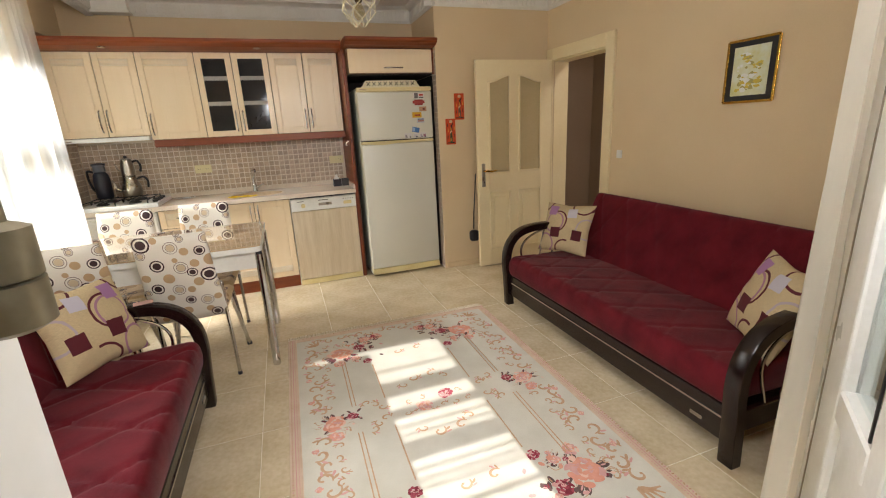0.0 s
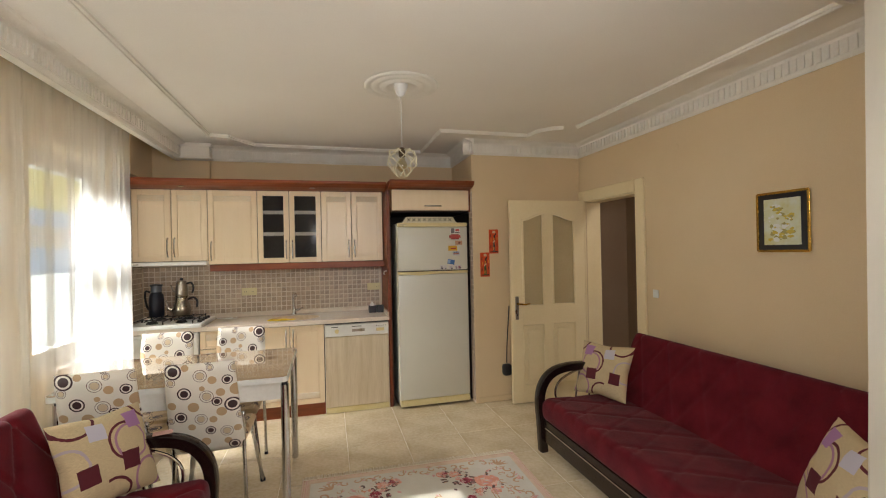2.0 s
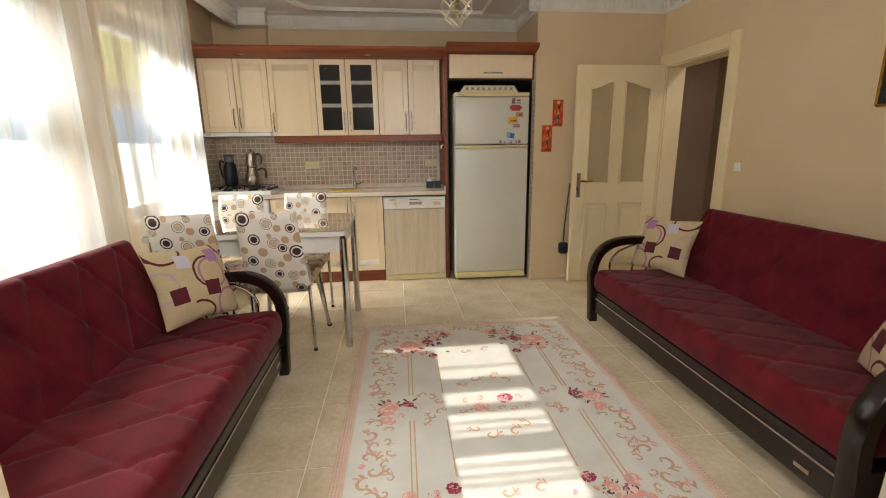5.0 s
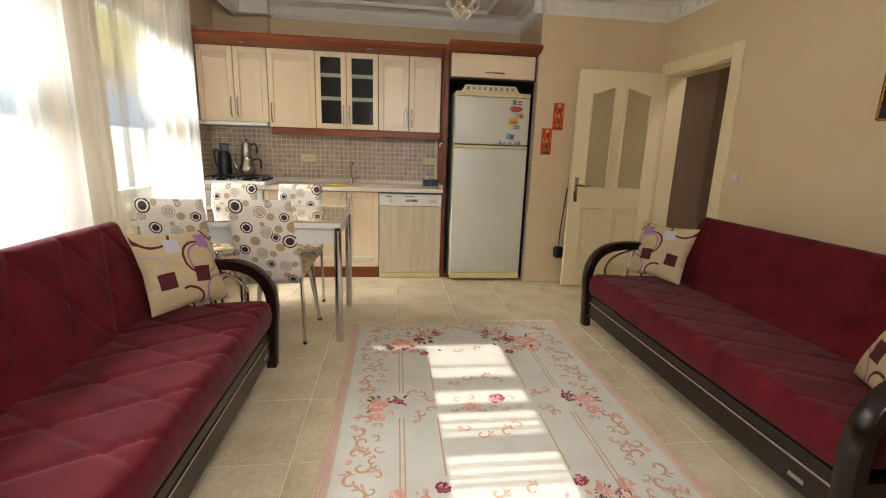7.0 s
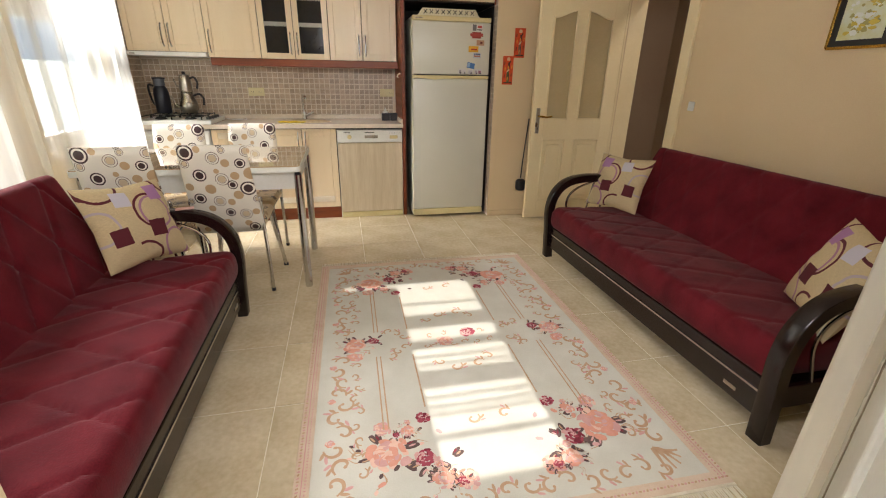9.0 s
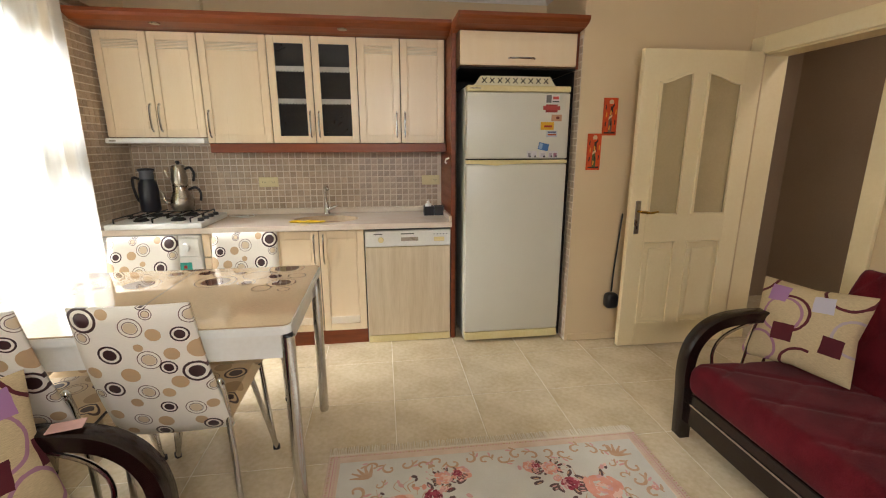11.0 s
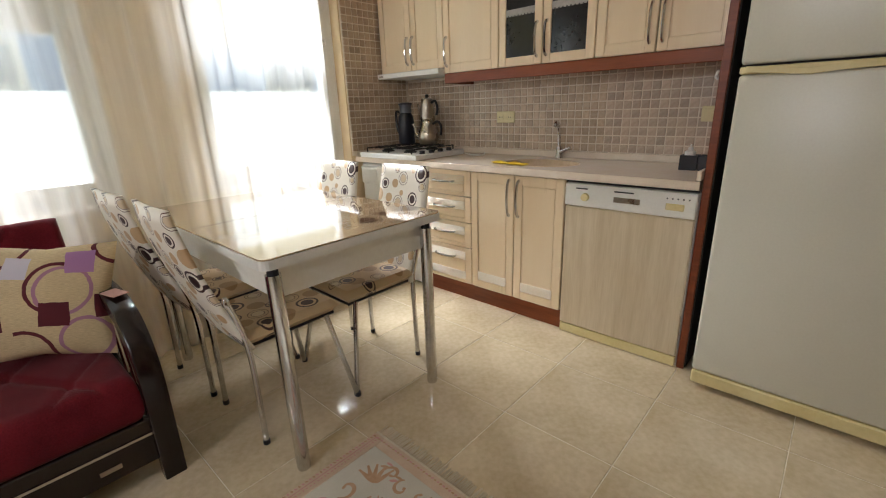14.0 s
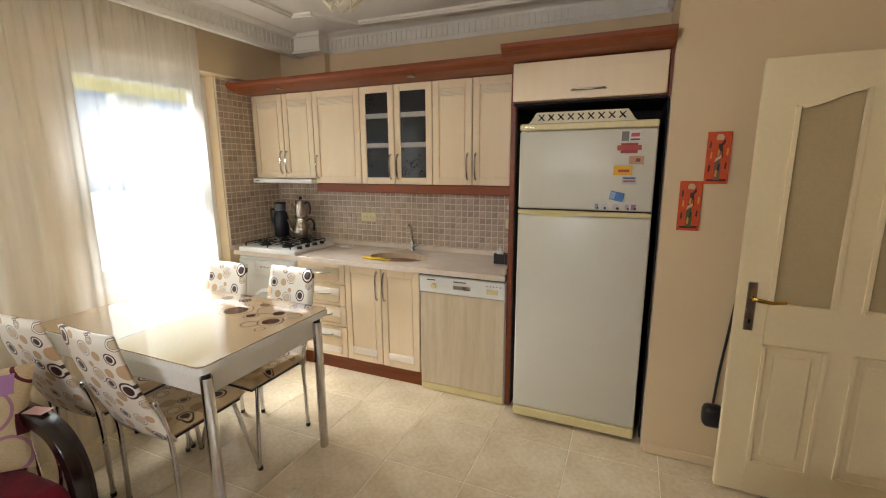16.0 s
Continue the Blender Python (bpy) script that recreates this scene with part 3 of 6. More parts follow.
def window(name, y0, y1, handle=True):
    """A white casement in the west wall, with a transom light over a large pane."""
    win = thing(name, "white PVC window with a transom light, behind sheer curtains", "window", kind="structure", at=(XW - 0.12, (y0 + y1) / 2, 0.8))
    xa, xb = XW - 0.16, XW - 0.09
    z0, z1, zt = 0.8, 2.238, 1.652
    bm = box(xa, xb, y0, y0 + 0.06, z0, z1, 0.004)
    box(xa, xb, y1 - 0.06, y1, z0, z1, 0.004, bm=bm)
    for a, b in ((z0, z0 + 0.06), (zt, zt + 0.03), (z1 - 0.06, z1)):
        box(xa, xb, y0 + 0.06, y1 - 0.06, a, b, 0.004, bm=bm)
    part("window_frame", bm, M_PVC, win, "white window frame")
    for a, b in ((z0 + 0.06, zt), (zt + 0.03, z1 - 0.06)):
        ya, yb = y0 + 0.062, y1 - 0.062
        bm = box(xa + 0.01, xb + 0.012, ya, ya + 0.055, a + 0.002, b - 0.002, 0.004)
        box(xa + 0.01, xb + 0.012, yb - 0.055, yb, a + 0.002, b - 0.002, 0.004, bm=bm)
        box(xa + 0.01, xb + 0.012, ya + 0.055, yb - 0.055, a + 0.002, a + 0.055, bm=bm)
        box(xa + 0.01, xb + 0.012, ya + 0.055, yb - 0.055, b - 0.055, b - 0.002, bm=bm)
        sash = part("sash", bm, M_PVC, win)
        pane = part("pane", box(xa + 0.03, xa + 0.036, ya + 0.05, yb - 0.05, a + 0.05, b - 0.05), M_GLASS, sash)
        pane.visible_shadow = False
    part("window_sill", box(XW - 0.09, XW + 0.03, y0 - 0.02, y1 + 0.02, 0.782, 0.8, 0.004), M_WORKTOP, win, "stone window sill")


window("window_1", 3.12, 4.13)
window("window_2", 1.2, 2.72)


def balcony_door():
    fr = thing("door_2", "white PVC balcony door, opened into the room", "door", kind="structure", at=(1.23, 0.1, 0))
    bm = box(0.225, 0.300, 0.094, 0.15, 0, 2.14, 0.003)
    box(1.31, 1.36, 0.19, 0.25, 0, 2.14, 0.006, bm=bm)
    box(0.226, 1.31, 0.19, 0.25, 2.06, 2.148, 0.006, bm=bm)
    box(0.226, 1.31, 0.19, 0.25, -0.005, 0.02, 0.004, bm=bm)
    part("door_frame", bm, M_PVC, fr, "white door frame")
    part("hinge", lathe([(0.006, 1.384), (0.0085, 1.3855), (0.0085, 1.396), (0.0075, 1.3965), (0.0085, 1.397), (0.0085, 1.4085), (0.0045, 1.41), (0.0045, 1.424), (0, 1.424)], 0.3325, 0.0855, 24), M_HINGE, fr, "dull metal hinge", smooth=True)
    ang = radians(51.4)
    d, n = Vector((math.sin(ang), math.cos(ang), 0)), Vector((math.cos(ang), -math.sin(ang), 0))
    o = Vector((1.30, 0.262, 0))
    m = Matrix((d.to_4d(), n.to_4d(), (0, 0, 1, 0), (0, 0, 0, 1))).transposed()
    m[0][3], m[1][3], m[2][3], m[3] = o.x, o.y, 0, (0, 0, 0, 1)
    def put(name, bm, mat, parent, label="", smooth=False):
        bmesh.ops.transform(bm, matrix=m, verts=bm.verts)
        return part(name, bm, mat, parent, label, smooth)
    w = 0.6
    bm = box(0, 0.085, -0.03, 0.03, 0.03, 2.05, 0.008, seg=2)
    box(w - 0.28, w, -0.03, 0.03, 0.03, 2.05, 0.008, bm=bm, seg=2)
    for a, b in ((0.03, 0.12), (0.72, 0.8), (1.97, 2.05)):
        box(0.085, w - 0.28, -0.03, 0.03, a, b, 0.006, bm=bm)
    leaf = put("leaf", bm, M_PVC, fr, "white door leaf")
    put("gasket", box(w - 0.002, w + 0.002, -0.012, -0.004, 0.06, 2.02), M_IRON, leaf, "dark rubber seal")
    put("gasket", box(w - 0.002, w + 0.003, 0.004, 0.012, 0.06, 2.02), M_STEEL, leaf, "steel lock strip")
    put("gasket", box(0.088, 0.094, -0.032, -0.028, 0.82, 1.95), M_IRON, leaf)
    put("gasket", box(w - 0.15, w - 0.143, -0.0325, -0.0295, 0.06, 2.0), M_STEEL, leaf)
    put("panel", box(0.08, w - 0.28, -0.012, 0.012, 0.1, 0.74), M_PVC, leaf, "white lower panel")
    pane = put("pane", box(0.08, w - 0.28, -0.004, 0.004, 0.78, 1.98), M_GLASS, leaf)
    pane.visible_shadow = False
    hd = put("door_handle", box(w - 0.058, w - 0.028, 0.03, 0.042, 0.98, 1.12, 0.005, seg=2), M_WHITE, leaf, "white turn handle")
    put("lever", tube([(w - 0.043, 0.04, 1.08), (w - 0.043, 0.075, 1.08), (w - 0.05, 0.085, 1.08), (w - 0.09, 0.088, 1.075), (w - 0.155, 0.086, 1.07)], [0.011, 0.011, 0.012, 0.011, 0.009], 10), M_WHITE, hd, smooth=True)


balcony_door()


def curtain(name, label, x0, y0, x1, y1, z0, z1, folds, amp, mat, seed, lean=0.0):
    rnd = random.Random(seed)
    cur = thing(name, label, "curtain", at=((x0 + x1) / 2, (y0 + y1) / 2, z0))
    a, b = Vector((x0, y0, 0)), Vector((x1, y1, 0))
    d = (b - a).normalized()
    n = Vector((d.y, -d.x, 0))
    ph = [rnd.uniform(0, 6.28) for _ in range(6)]
    length = (b - a).length
    nx, nz = max(40, int(length / 0.012)), 16
    bm = bmesh.new()
    grid = []
    for i in range(nx + 1):
        s = i / nx * length
        col = []
        for j in range(nz + 1):
            h = j / nz
            wob = 0.35 * math.sin(s * 9 + ph[4] + h * 1.5)
            f = math.sin(s / length * folds * 6.283 + ph[0] + wob) + 0.5 * math.sin(s / length * folds * 2.37 * 6.283 + ph[1] + h) + 0.35 * math.sin(s * 5.1 + ph[2] - 2 * h)
            pleat = 0.5 * math.sin(s / length * folds * 4.1 * 6.283 + ph[3]) * h * h
            off = amp * (f * (1.15 - 0.45 * h) + pleat)
            slide = lean * h ** 1.2
            col.append(bm.verts.new(a + d * (s + slide) + n * off + Vector((0, 0, z0 + (z1 - z0) * h + (0.004 * f if j == 0 else 0)))))
        grid.append(col)
    for i in range(nx):
        for j in range(nz):
            bm.faces.new((grid[i][j], grid[i + 1][j], grid[i + 1][j + 1], grid[i][j + 1]))
    part("cloth", bm, mat, cur, smooth=False).data.shade_smooth()
    part("curtain_rail", box(-0.008, length + 0.008, -0.012, 0.012, z1, z1 + 0.012), M_WHITE, None).parent = cur
    rail = cur.children[-1]
    rail.matrix_basis = Matrix.Translation(a - cur.location) @ Matrix.Rotation(math.atan2(d.y, d.x), 4, "Z")
    return cur


curtain("curtain", "long sheer cream voile curtain hanging in folds before the windows", -1.05, 0.3, -1.03, 3.80, 0.03, 2.585, 17, 0.028, M_SHEER, 3)
curtain("curtain", "cream voile curtain drawn aside by the balcony door", 1.295, 0.455, 1.80, 0.70, 0.03, 2.585, 6, 0.022, M_SHEERDENSE, 8, 0.42)


# ---- kitchen ----
def bow(x, y, z, length, out=0.028, r=0.006, vertical=True, bm=None):
    """A bowed handle on a front that faces -y."""
    n = 10
    pts = [(0, -0.5), (0.3, -0.5), (0.75, -0.42), (1, -0.2), (1.05, 0), (1, 0.2), (0.75, 0.42), (0.3, 0.5), (0, 0.5)]
    p = [(x, y - out * a, z + length * b) if vertical else (x + length * b, y - out * a, z) for a, b in pts]
    return tube(curve(p, 3), r, 8, bm, flat=1.5 if vertical else 1.0)


def front(parent, x0, x1, z0, z1, y, name="door", handle=None, glazed=False, flutes=(True, False)):
    """A cream framed cabinet front with fine flutes; handle: (x, z, length, vertical)."""
    x0, x1, z0, z1 = x0 + 0.003, x1 - 0.003, z0 + 0.003, z1 - 0.003
    s = 0.048 if x1 - x0 > 0.2 else 0.04
    bm, ribs = bmesh.new(), []
    sz = s if z1 - z0 > 0.3 else 0.022
    box(x0, x0 + s, y, y + 0.02, z0, z1, 0.003, bm=bm)
    box(x1 - s, x1, y, y + 0.02, z0, z1, 0.003, bm=bm)
    box(x0 + s, x1 - s, y + 0.001, y + 0.02, z0, z0 + sz, bm=bm)
    box(x0 + s, x1 - s, y + 0.001, y + 0.02, z1 - sz, z1, bm=bm)
    if not glazed:
        box(x0 + s, x1 - s, y + 0.009, y + 0.018, z0 + sz, z1 - sz, bm=bm)
    for on, za, step in ((flutes[0], z1 - sz - 0.006, -0.009), (flutes[1], z0 + sz + 0.006, 0.009)):
        for k in range(6 if on and not glazed else 0):
            z = za + step * k
            ribs.append((min(z, z + step * 0.6), max(z, z + step * 0.6)))
    d = part(name, bm, M_CREAM, parent)
    if not glazed:
        part("panel", box(x0 + s + 0.006, x1 - s - 0.006, y + 0.0035, y + 0.0088, z0 + sz + 0.006, z1 - sz - 0.006, 0.002), M_CREAM, d)
    for za, zb in ribs:
        bm = box(x0 + s + 0.001, x1 - s - 0.001, y - 0.0035, y + 0.0034, za, zb)
        for v in bm.verts:
            if v.co.y < y and v.co.z > za + 0.001:
                v.co.y += 0.005
        part("flute", bm, M_RIDGE, d)
    if handle:
        hx, hz, ln, vert = handle
        part("handle", bow(hx, y, hz, ln, vertical=vert), M_CHROME, d, "bowed chrome handle", smooth=True)
    return d


def wall_cabinet(x0, x1, z0, z1, doors, label, glazed=False, y=4.46):
    cab = thing("wall_cabinet", label, "cabinet", "kitchen wall cabinets", at=((x0 + x1) / 2, YB, z0))
    bm = box(x0 + 0.001, x0 + 0.017, y + 0.021, YB - 0.012, z0, z1)
    box(x1 - 0.017, x1 - 0.001, y + 0.021, YB - 0.012, z0, z1, bm=bm)
    box(x0 + 0.017, x1 - 0.017, y + 0.021, YB - 0.012, z0, z0 + 0.018, bm=bm)
    box(x0 + 0.017, x1 - 0.017, y + 0.021, YB - 0.012, z1 - 0.018, z1, bm=bm)
    box(x0 + 0.017, x1 - 0.017, YB - 0.02, YB - 0.012, z0 + 0.018, z1 - 0.018, bm=bm)
    part("body", bm, M_CARCASS, cab, "inner carcass, brown at its edge and to paint shade in door gaps")
    for (a, b, hx) in doors:
        d = front(cab, a, b, z0, z1, y, handle=(hx, z0 + 0.13, 0.17, True) if hx is not None else None, glazed=glazed)
        if glazed:
            part("pane", box(a + 0.048, b - 0.048, y + 0.008, y + 0.012, z0 + 0.04, z1 - 0.04), M_DARKGLASS, d, "dark glass pane")
            for zz in (z0 + 0.27, z0 + 0.48):
                bm = box(a + 0.05, b - 0.05, y + 0.0045, y + 0.0075, zz, zz + 0.03)
                k = 9
                w = (b - a - 0.1) / k
                for i in range(k):
                    box(a + 0.05 + i * w, a + 0.05 + (i + 0.6) * w, y + 0.0045, y + 0.0075, zz - 0.006, zz, bm=bm)
                part("shelf_lace", bm, M_LACE, d, "white lace shelf edging")
    return cab


wall_cabinet(-1.255, -0.632, 1.468, 2.135, [(-1.255, -0.934, -0.962), (-0.934, -0.632, -0.906)], "cream two-door wall cabinet above the cooker hood")
wall_cabinet(-0.632, -0.198, 1.43, 2.135, [(-0.632, -0.198, -0.6)], "cream one-door wall cabinet")
wall_cabinet(-0.198, 0.395, 1.43, 2.135, [(-0.198, 0.092, 0.063), (0.092, 0.395, 0.121)], "cream wall cabinet with two dark glazed doors", True)
wall_cabinet(0.395, 1.014, 1.43, 2.135, [(0.395, 0.69, 0.66), (0.69, 1.004, 0.718)], "cream two-door wall cabinet")
c = wall_cabinet(1.05, 1.828, 1.908, 2.118, [], "cream flap cabinet above the fridge", y=4.1)
d = part("flap", box(1.055, 1.823, 4.1, 4.12, 1.914, 2.113, 0.004, seg=2), M_CREAM, c)
part("handle", bow(1.455, 4.1, 1.955, 0.17, vertical=False), M_CHROME, d, "bowed chrome handle", smooth=True)
for k in range(5):
    part("flute", box(1.08, 1.80, 4.0985, 4.1, 2.1 - 0.009 * k, 2.1054 - 0.009 * k), M_CREAM, d)
# Near-black boards put in for the shade above and beside the fridge.
t = thing("niche_lining", "black-brown boards that paint the shade in the fridge niche", "panel", at=(1.45, 4.72, 0))
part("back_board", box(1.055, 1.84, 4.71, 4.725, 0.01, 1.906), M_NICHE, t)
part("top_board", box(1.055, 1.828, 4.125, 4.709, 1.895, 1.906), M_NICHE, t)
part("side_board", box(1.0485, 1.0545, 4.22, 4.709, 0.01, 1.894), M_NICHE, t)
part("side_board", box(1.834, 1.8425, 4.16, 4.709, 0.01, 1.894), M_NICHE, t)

hood = thing("cooker_hood", "slim cream cooker hood under the wall cabinet", "cooker hood", at=(-0.94, YB, 1.43))
part("housing", box(-1.25, -0.636, 4.41, YB - 0.012, 1.432, 1.466, 0.004), M_PVC, hood)
part("label_plate", box(-1.225, -1.185, 4.408, 4.4105, 1.443, 1.452), M_STEEL, hood, "small grey name plate")

t = thing("light_pelmet", "cherry wood strip under the wall cabinets", "trim", at=(0.2, YB, 1.368))
part("front_board", box(-0.615, 1.014, 4.445, 4.465, 1.368, 1.429, 0.003), M_CHERRYH, t)
part("end_board", box(-0.615, -0.6, 4.4652, 4.736, 1.368, 1.429), M_CHERRYH, t)
part("soffit", box(-0.5998, 1.014, 4.4652, YB - 0.012, 1.411, 1.429), M_CHERRYH, t)


def crown(name, x0, x1, yb, yf, z, label):
    prof = [(yb, z), (yf + 0.15, z), (yf + 0.06, z + 0.012), (yf + 0.015, z + 0.03), (yf, z + 0.045), (yf, z + 0.066), (yb, z + 0.066)]
    bm = bmesh.new()
    a = [bm.verts.new((x0, y, zz)) for y, zz in prof]
    b = [bm.verts.new((x1, y, zz)) for y, zz in prof]
    for i in range(len(prof)):
        bm.faces.new((a[i], a[(i + 1) % len(prof)], b[(i + 1) % len(prof)], b[i]))
    bm.faces.new(a)
    bm.faces.new(b)
    t = thing(name, label, "cornice", at=((x0 + x1) / 2, yb, z))
    part("board", bm, M_CHERRYH, t)
    return t


t = crown("cabinet_crown", -1.277, 1.02, YB - 0.065, 4.23, 2.138, "cherry wood crown board over the wall cabinets")
for x in (-0.8, 0.32):
    part("spotlight", lathe([(0.03, 2.137), (0.03, 2.143), (0.02, 2.146)], x, 4.3, 18), M_STEEL, t, "small recessed metal spotlight")
t = crown("cabinet_crown", 1.02, 1.84, YB - 0.01, 3.96, 2.121, "cherry wood crown board over the fridge cabinet")
panel = thing("tall_panel", "tall cherry wood panel between worktop and fridge", "panel", at=(1.06, YB, 0))
part("board", box(1.016, 1.048, 4.215, YB - 0.012, 0, 2.12, 0.003), M_CHERRY, panel)
part("hook", tube([(1.016, 4.3, 1.33), (0.992, 4.3, 1.32), (0.987, 4.3, 1.3), (0.997, 4.3, 1.29)], 0.006), M_WHITE, panel, "small plastic hook")
panel = thing("tall_panel", "narrow cherry wood panel beside the fridge cabinet", "panel", at=(1.835, YB, 1.9))
part("board", box(1.829, 1.842, 4.11, YB - 0.012, 1.9, 2.12), M_CHERRY, panel)


def base_carcass(name, x0, x1, label):
    cab = thing(name, label, "cabinet", "kitchen base units", at=((x0 + x1) / 2, YB, 0))
    part("body", box(x0 + 0.001, x1 - 0.001, 4.222, YB - 0.012, 0.112, 0.852), M_CARCASS, cab, "inner carcass, brown at its edge and to paint shade in door gaps")
    part("plinth", box(x0, x1, 4.232, 4.25, 0, 0.11), M_CHERRYH, cab, "cherry wood plinth")
    return cab


c = base_carcass("drawer_unit", -0.652, -0.212, "cream unit of four fluted drawers")
for i, (a, b) in enumerate(((0.115, 0.36), (0.36, 0.525), (0.525, 0.69), (0.69, 0.85))):
    front(c, -0.652, -0.212, a, b, 4.2, "drawer", (-0.43, b - 0.07, 0.17, False), flutes=(True, i == 0))
c = base_carcass("sink_unit", -0.212, 0.405, "cream two-door sink unit with fluted doors")
front(c, -0.212, 0.099, 0.115, 0.85, 4.2, handle=(0.068, 0.72, 0.2, True), flutes=(False, True))
front(c, 0.099, 0.405, 0.115, 0.85, 4.2, handle=(0.13, 0.72, 0.2, True), flutes=(False, True))


def dishwasher():
    dw = thing("dishwasher", "old dishwasher with a pale woodgrain door and cream control panel", "dishwasher", at=(0.72, YB, 0))
    x0, x1 = 0.408, 1.012
    part("cabinet", box(x0, x1, 4.225, YB - 0.012, 0.0, 0.84), M_WHITE, dw)
    part("door", box(x0 + 0.004, x1 - 0.004, 4.198, 4.224, 0.06, 0.722, 0.005), M_DISH, dw, "pale woodgrain door")
    c = part("control_panel", box(x0 + 0.002, x1 - 0.002, 4.19, 4.224, 0.725, 0.838, 0.008, seg=2), M_WHITE, dw, "cream control panel")
    part("dial", lathe([(0.02, 0), (0.018, 0.016), (0.0, 0.016)], 0, 0, 18), M_YELLOWED, c, "yellowed round dial", local=True).matrix_basis = Matrix.Translation((0.52 - 0.72, 4.19 - YB, 0.775)) @ Matrix.Rotation(radians(90), 4, "X")
    part("recess", box(0.66, 0.78, 4.187, 4.1905, 0.765, 0.79), M_STEEL, c, "dark finger recess")
    part("button_block", box(0.89, 0.965, 4.184, 4.1905, 0.758, 0.788, 0.003), M_YELLOWED, c, "yellowed button block")
    for a, b, z in [(0.89 + i * 0.022, 0.896 + i * 0.022, 0.806) for i in range(5)] + [(0.47, 0.53, 0.812), (0.66, 0.75, 0.812)]:
        part("mark", box(a, b, 4.188, 4.1905, z, z + 0.006), M_BLACK, c)
    # Black strip put in where the gap below the worktop lies in shade.
    part("gap_strip", box(x0 + 0.002, x1 - 0.002, 4.206, 4.22, 0.841, 0.8565), M_BLACK, dw, "black strip painting the shade under the worktop")
    part("kick_plate", box(x0 + 0.004, x1 - 0.004, 4.202, 4.224, 0.004, 0.056, 0.003), M_YELLOWED, dw, "yellowed kick plate")


dishwasher()


def washing_machine():
    wm = thing("washing_machine", "white front-loading washing machine under the worktop", "washing machine", at=(-0.96, YB, 0))
    x0, x1 = -1.255, -0.66
    part("cabinet", box(x0, x1, 4.2, YB - 0.03, 0.02, 0.845, 0.008), M_WHITE, wm)
    part("control_panel", box(x0 + 0.005, x1 - 0.005, 4.185, 4.2, 0.7, 0.825, 0.006), M_WHITE, wm)
    part("dial", lathe([(0.028, 0), (0.026, 0.02), (0.0, 0.02)], 0, 0, 20), M_WHITE, wm, local=True).matrix_basis = Matrix.Translation((-0.75 + 0.96, 4.185 - YB, 0.765)) @ Matrix.Rotation(radians(90), 4, "X")
    part("drawer", box(x0 + 0.02, x0 + 0.19, 4.18, 4.186, 0.72, 0.81, 0.003), M_WHITE, wm)
    d = part("porthole", lathe([(0.17, 0), (0.175, 0.02), (0.15, 0.035), (0.13, 0.03)], 0, 0, 32), M_WHITE, wm, "round door ring", local=True)
    d.matrix_basis = Matrix.Translation((0, 4.2 - YB, 0.42)) @ Matrix.Rotation(radians(90), 4, "X")
    part("sticker", box(-0.86, -0.73, 4.196, 4.1985, 0.6, 0.66), material("teal_print", "2f9c8c", rough=0.5), wm, "teal sticker")
    part("sticker_dot", box(-0.78, -0.76, 4.194, 4.1955, 0.62, 0.64, 0.0), material("red_print", "c0302c", rough=0.5), wm, "red spot")
    bm = bmesh.new()
    for i in range(4):
        box(-1.02 + i * 0.035, -1.0 + i * 0.035, 4.183, 4.1855, 0.765, 0.775, bm=bm)
    part("buttons", bm, M_STEEL, wm)


washing_machine()


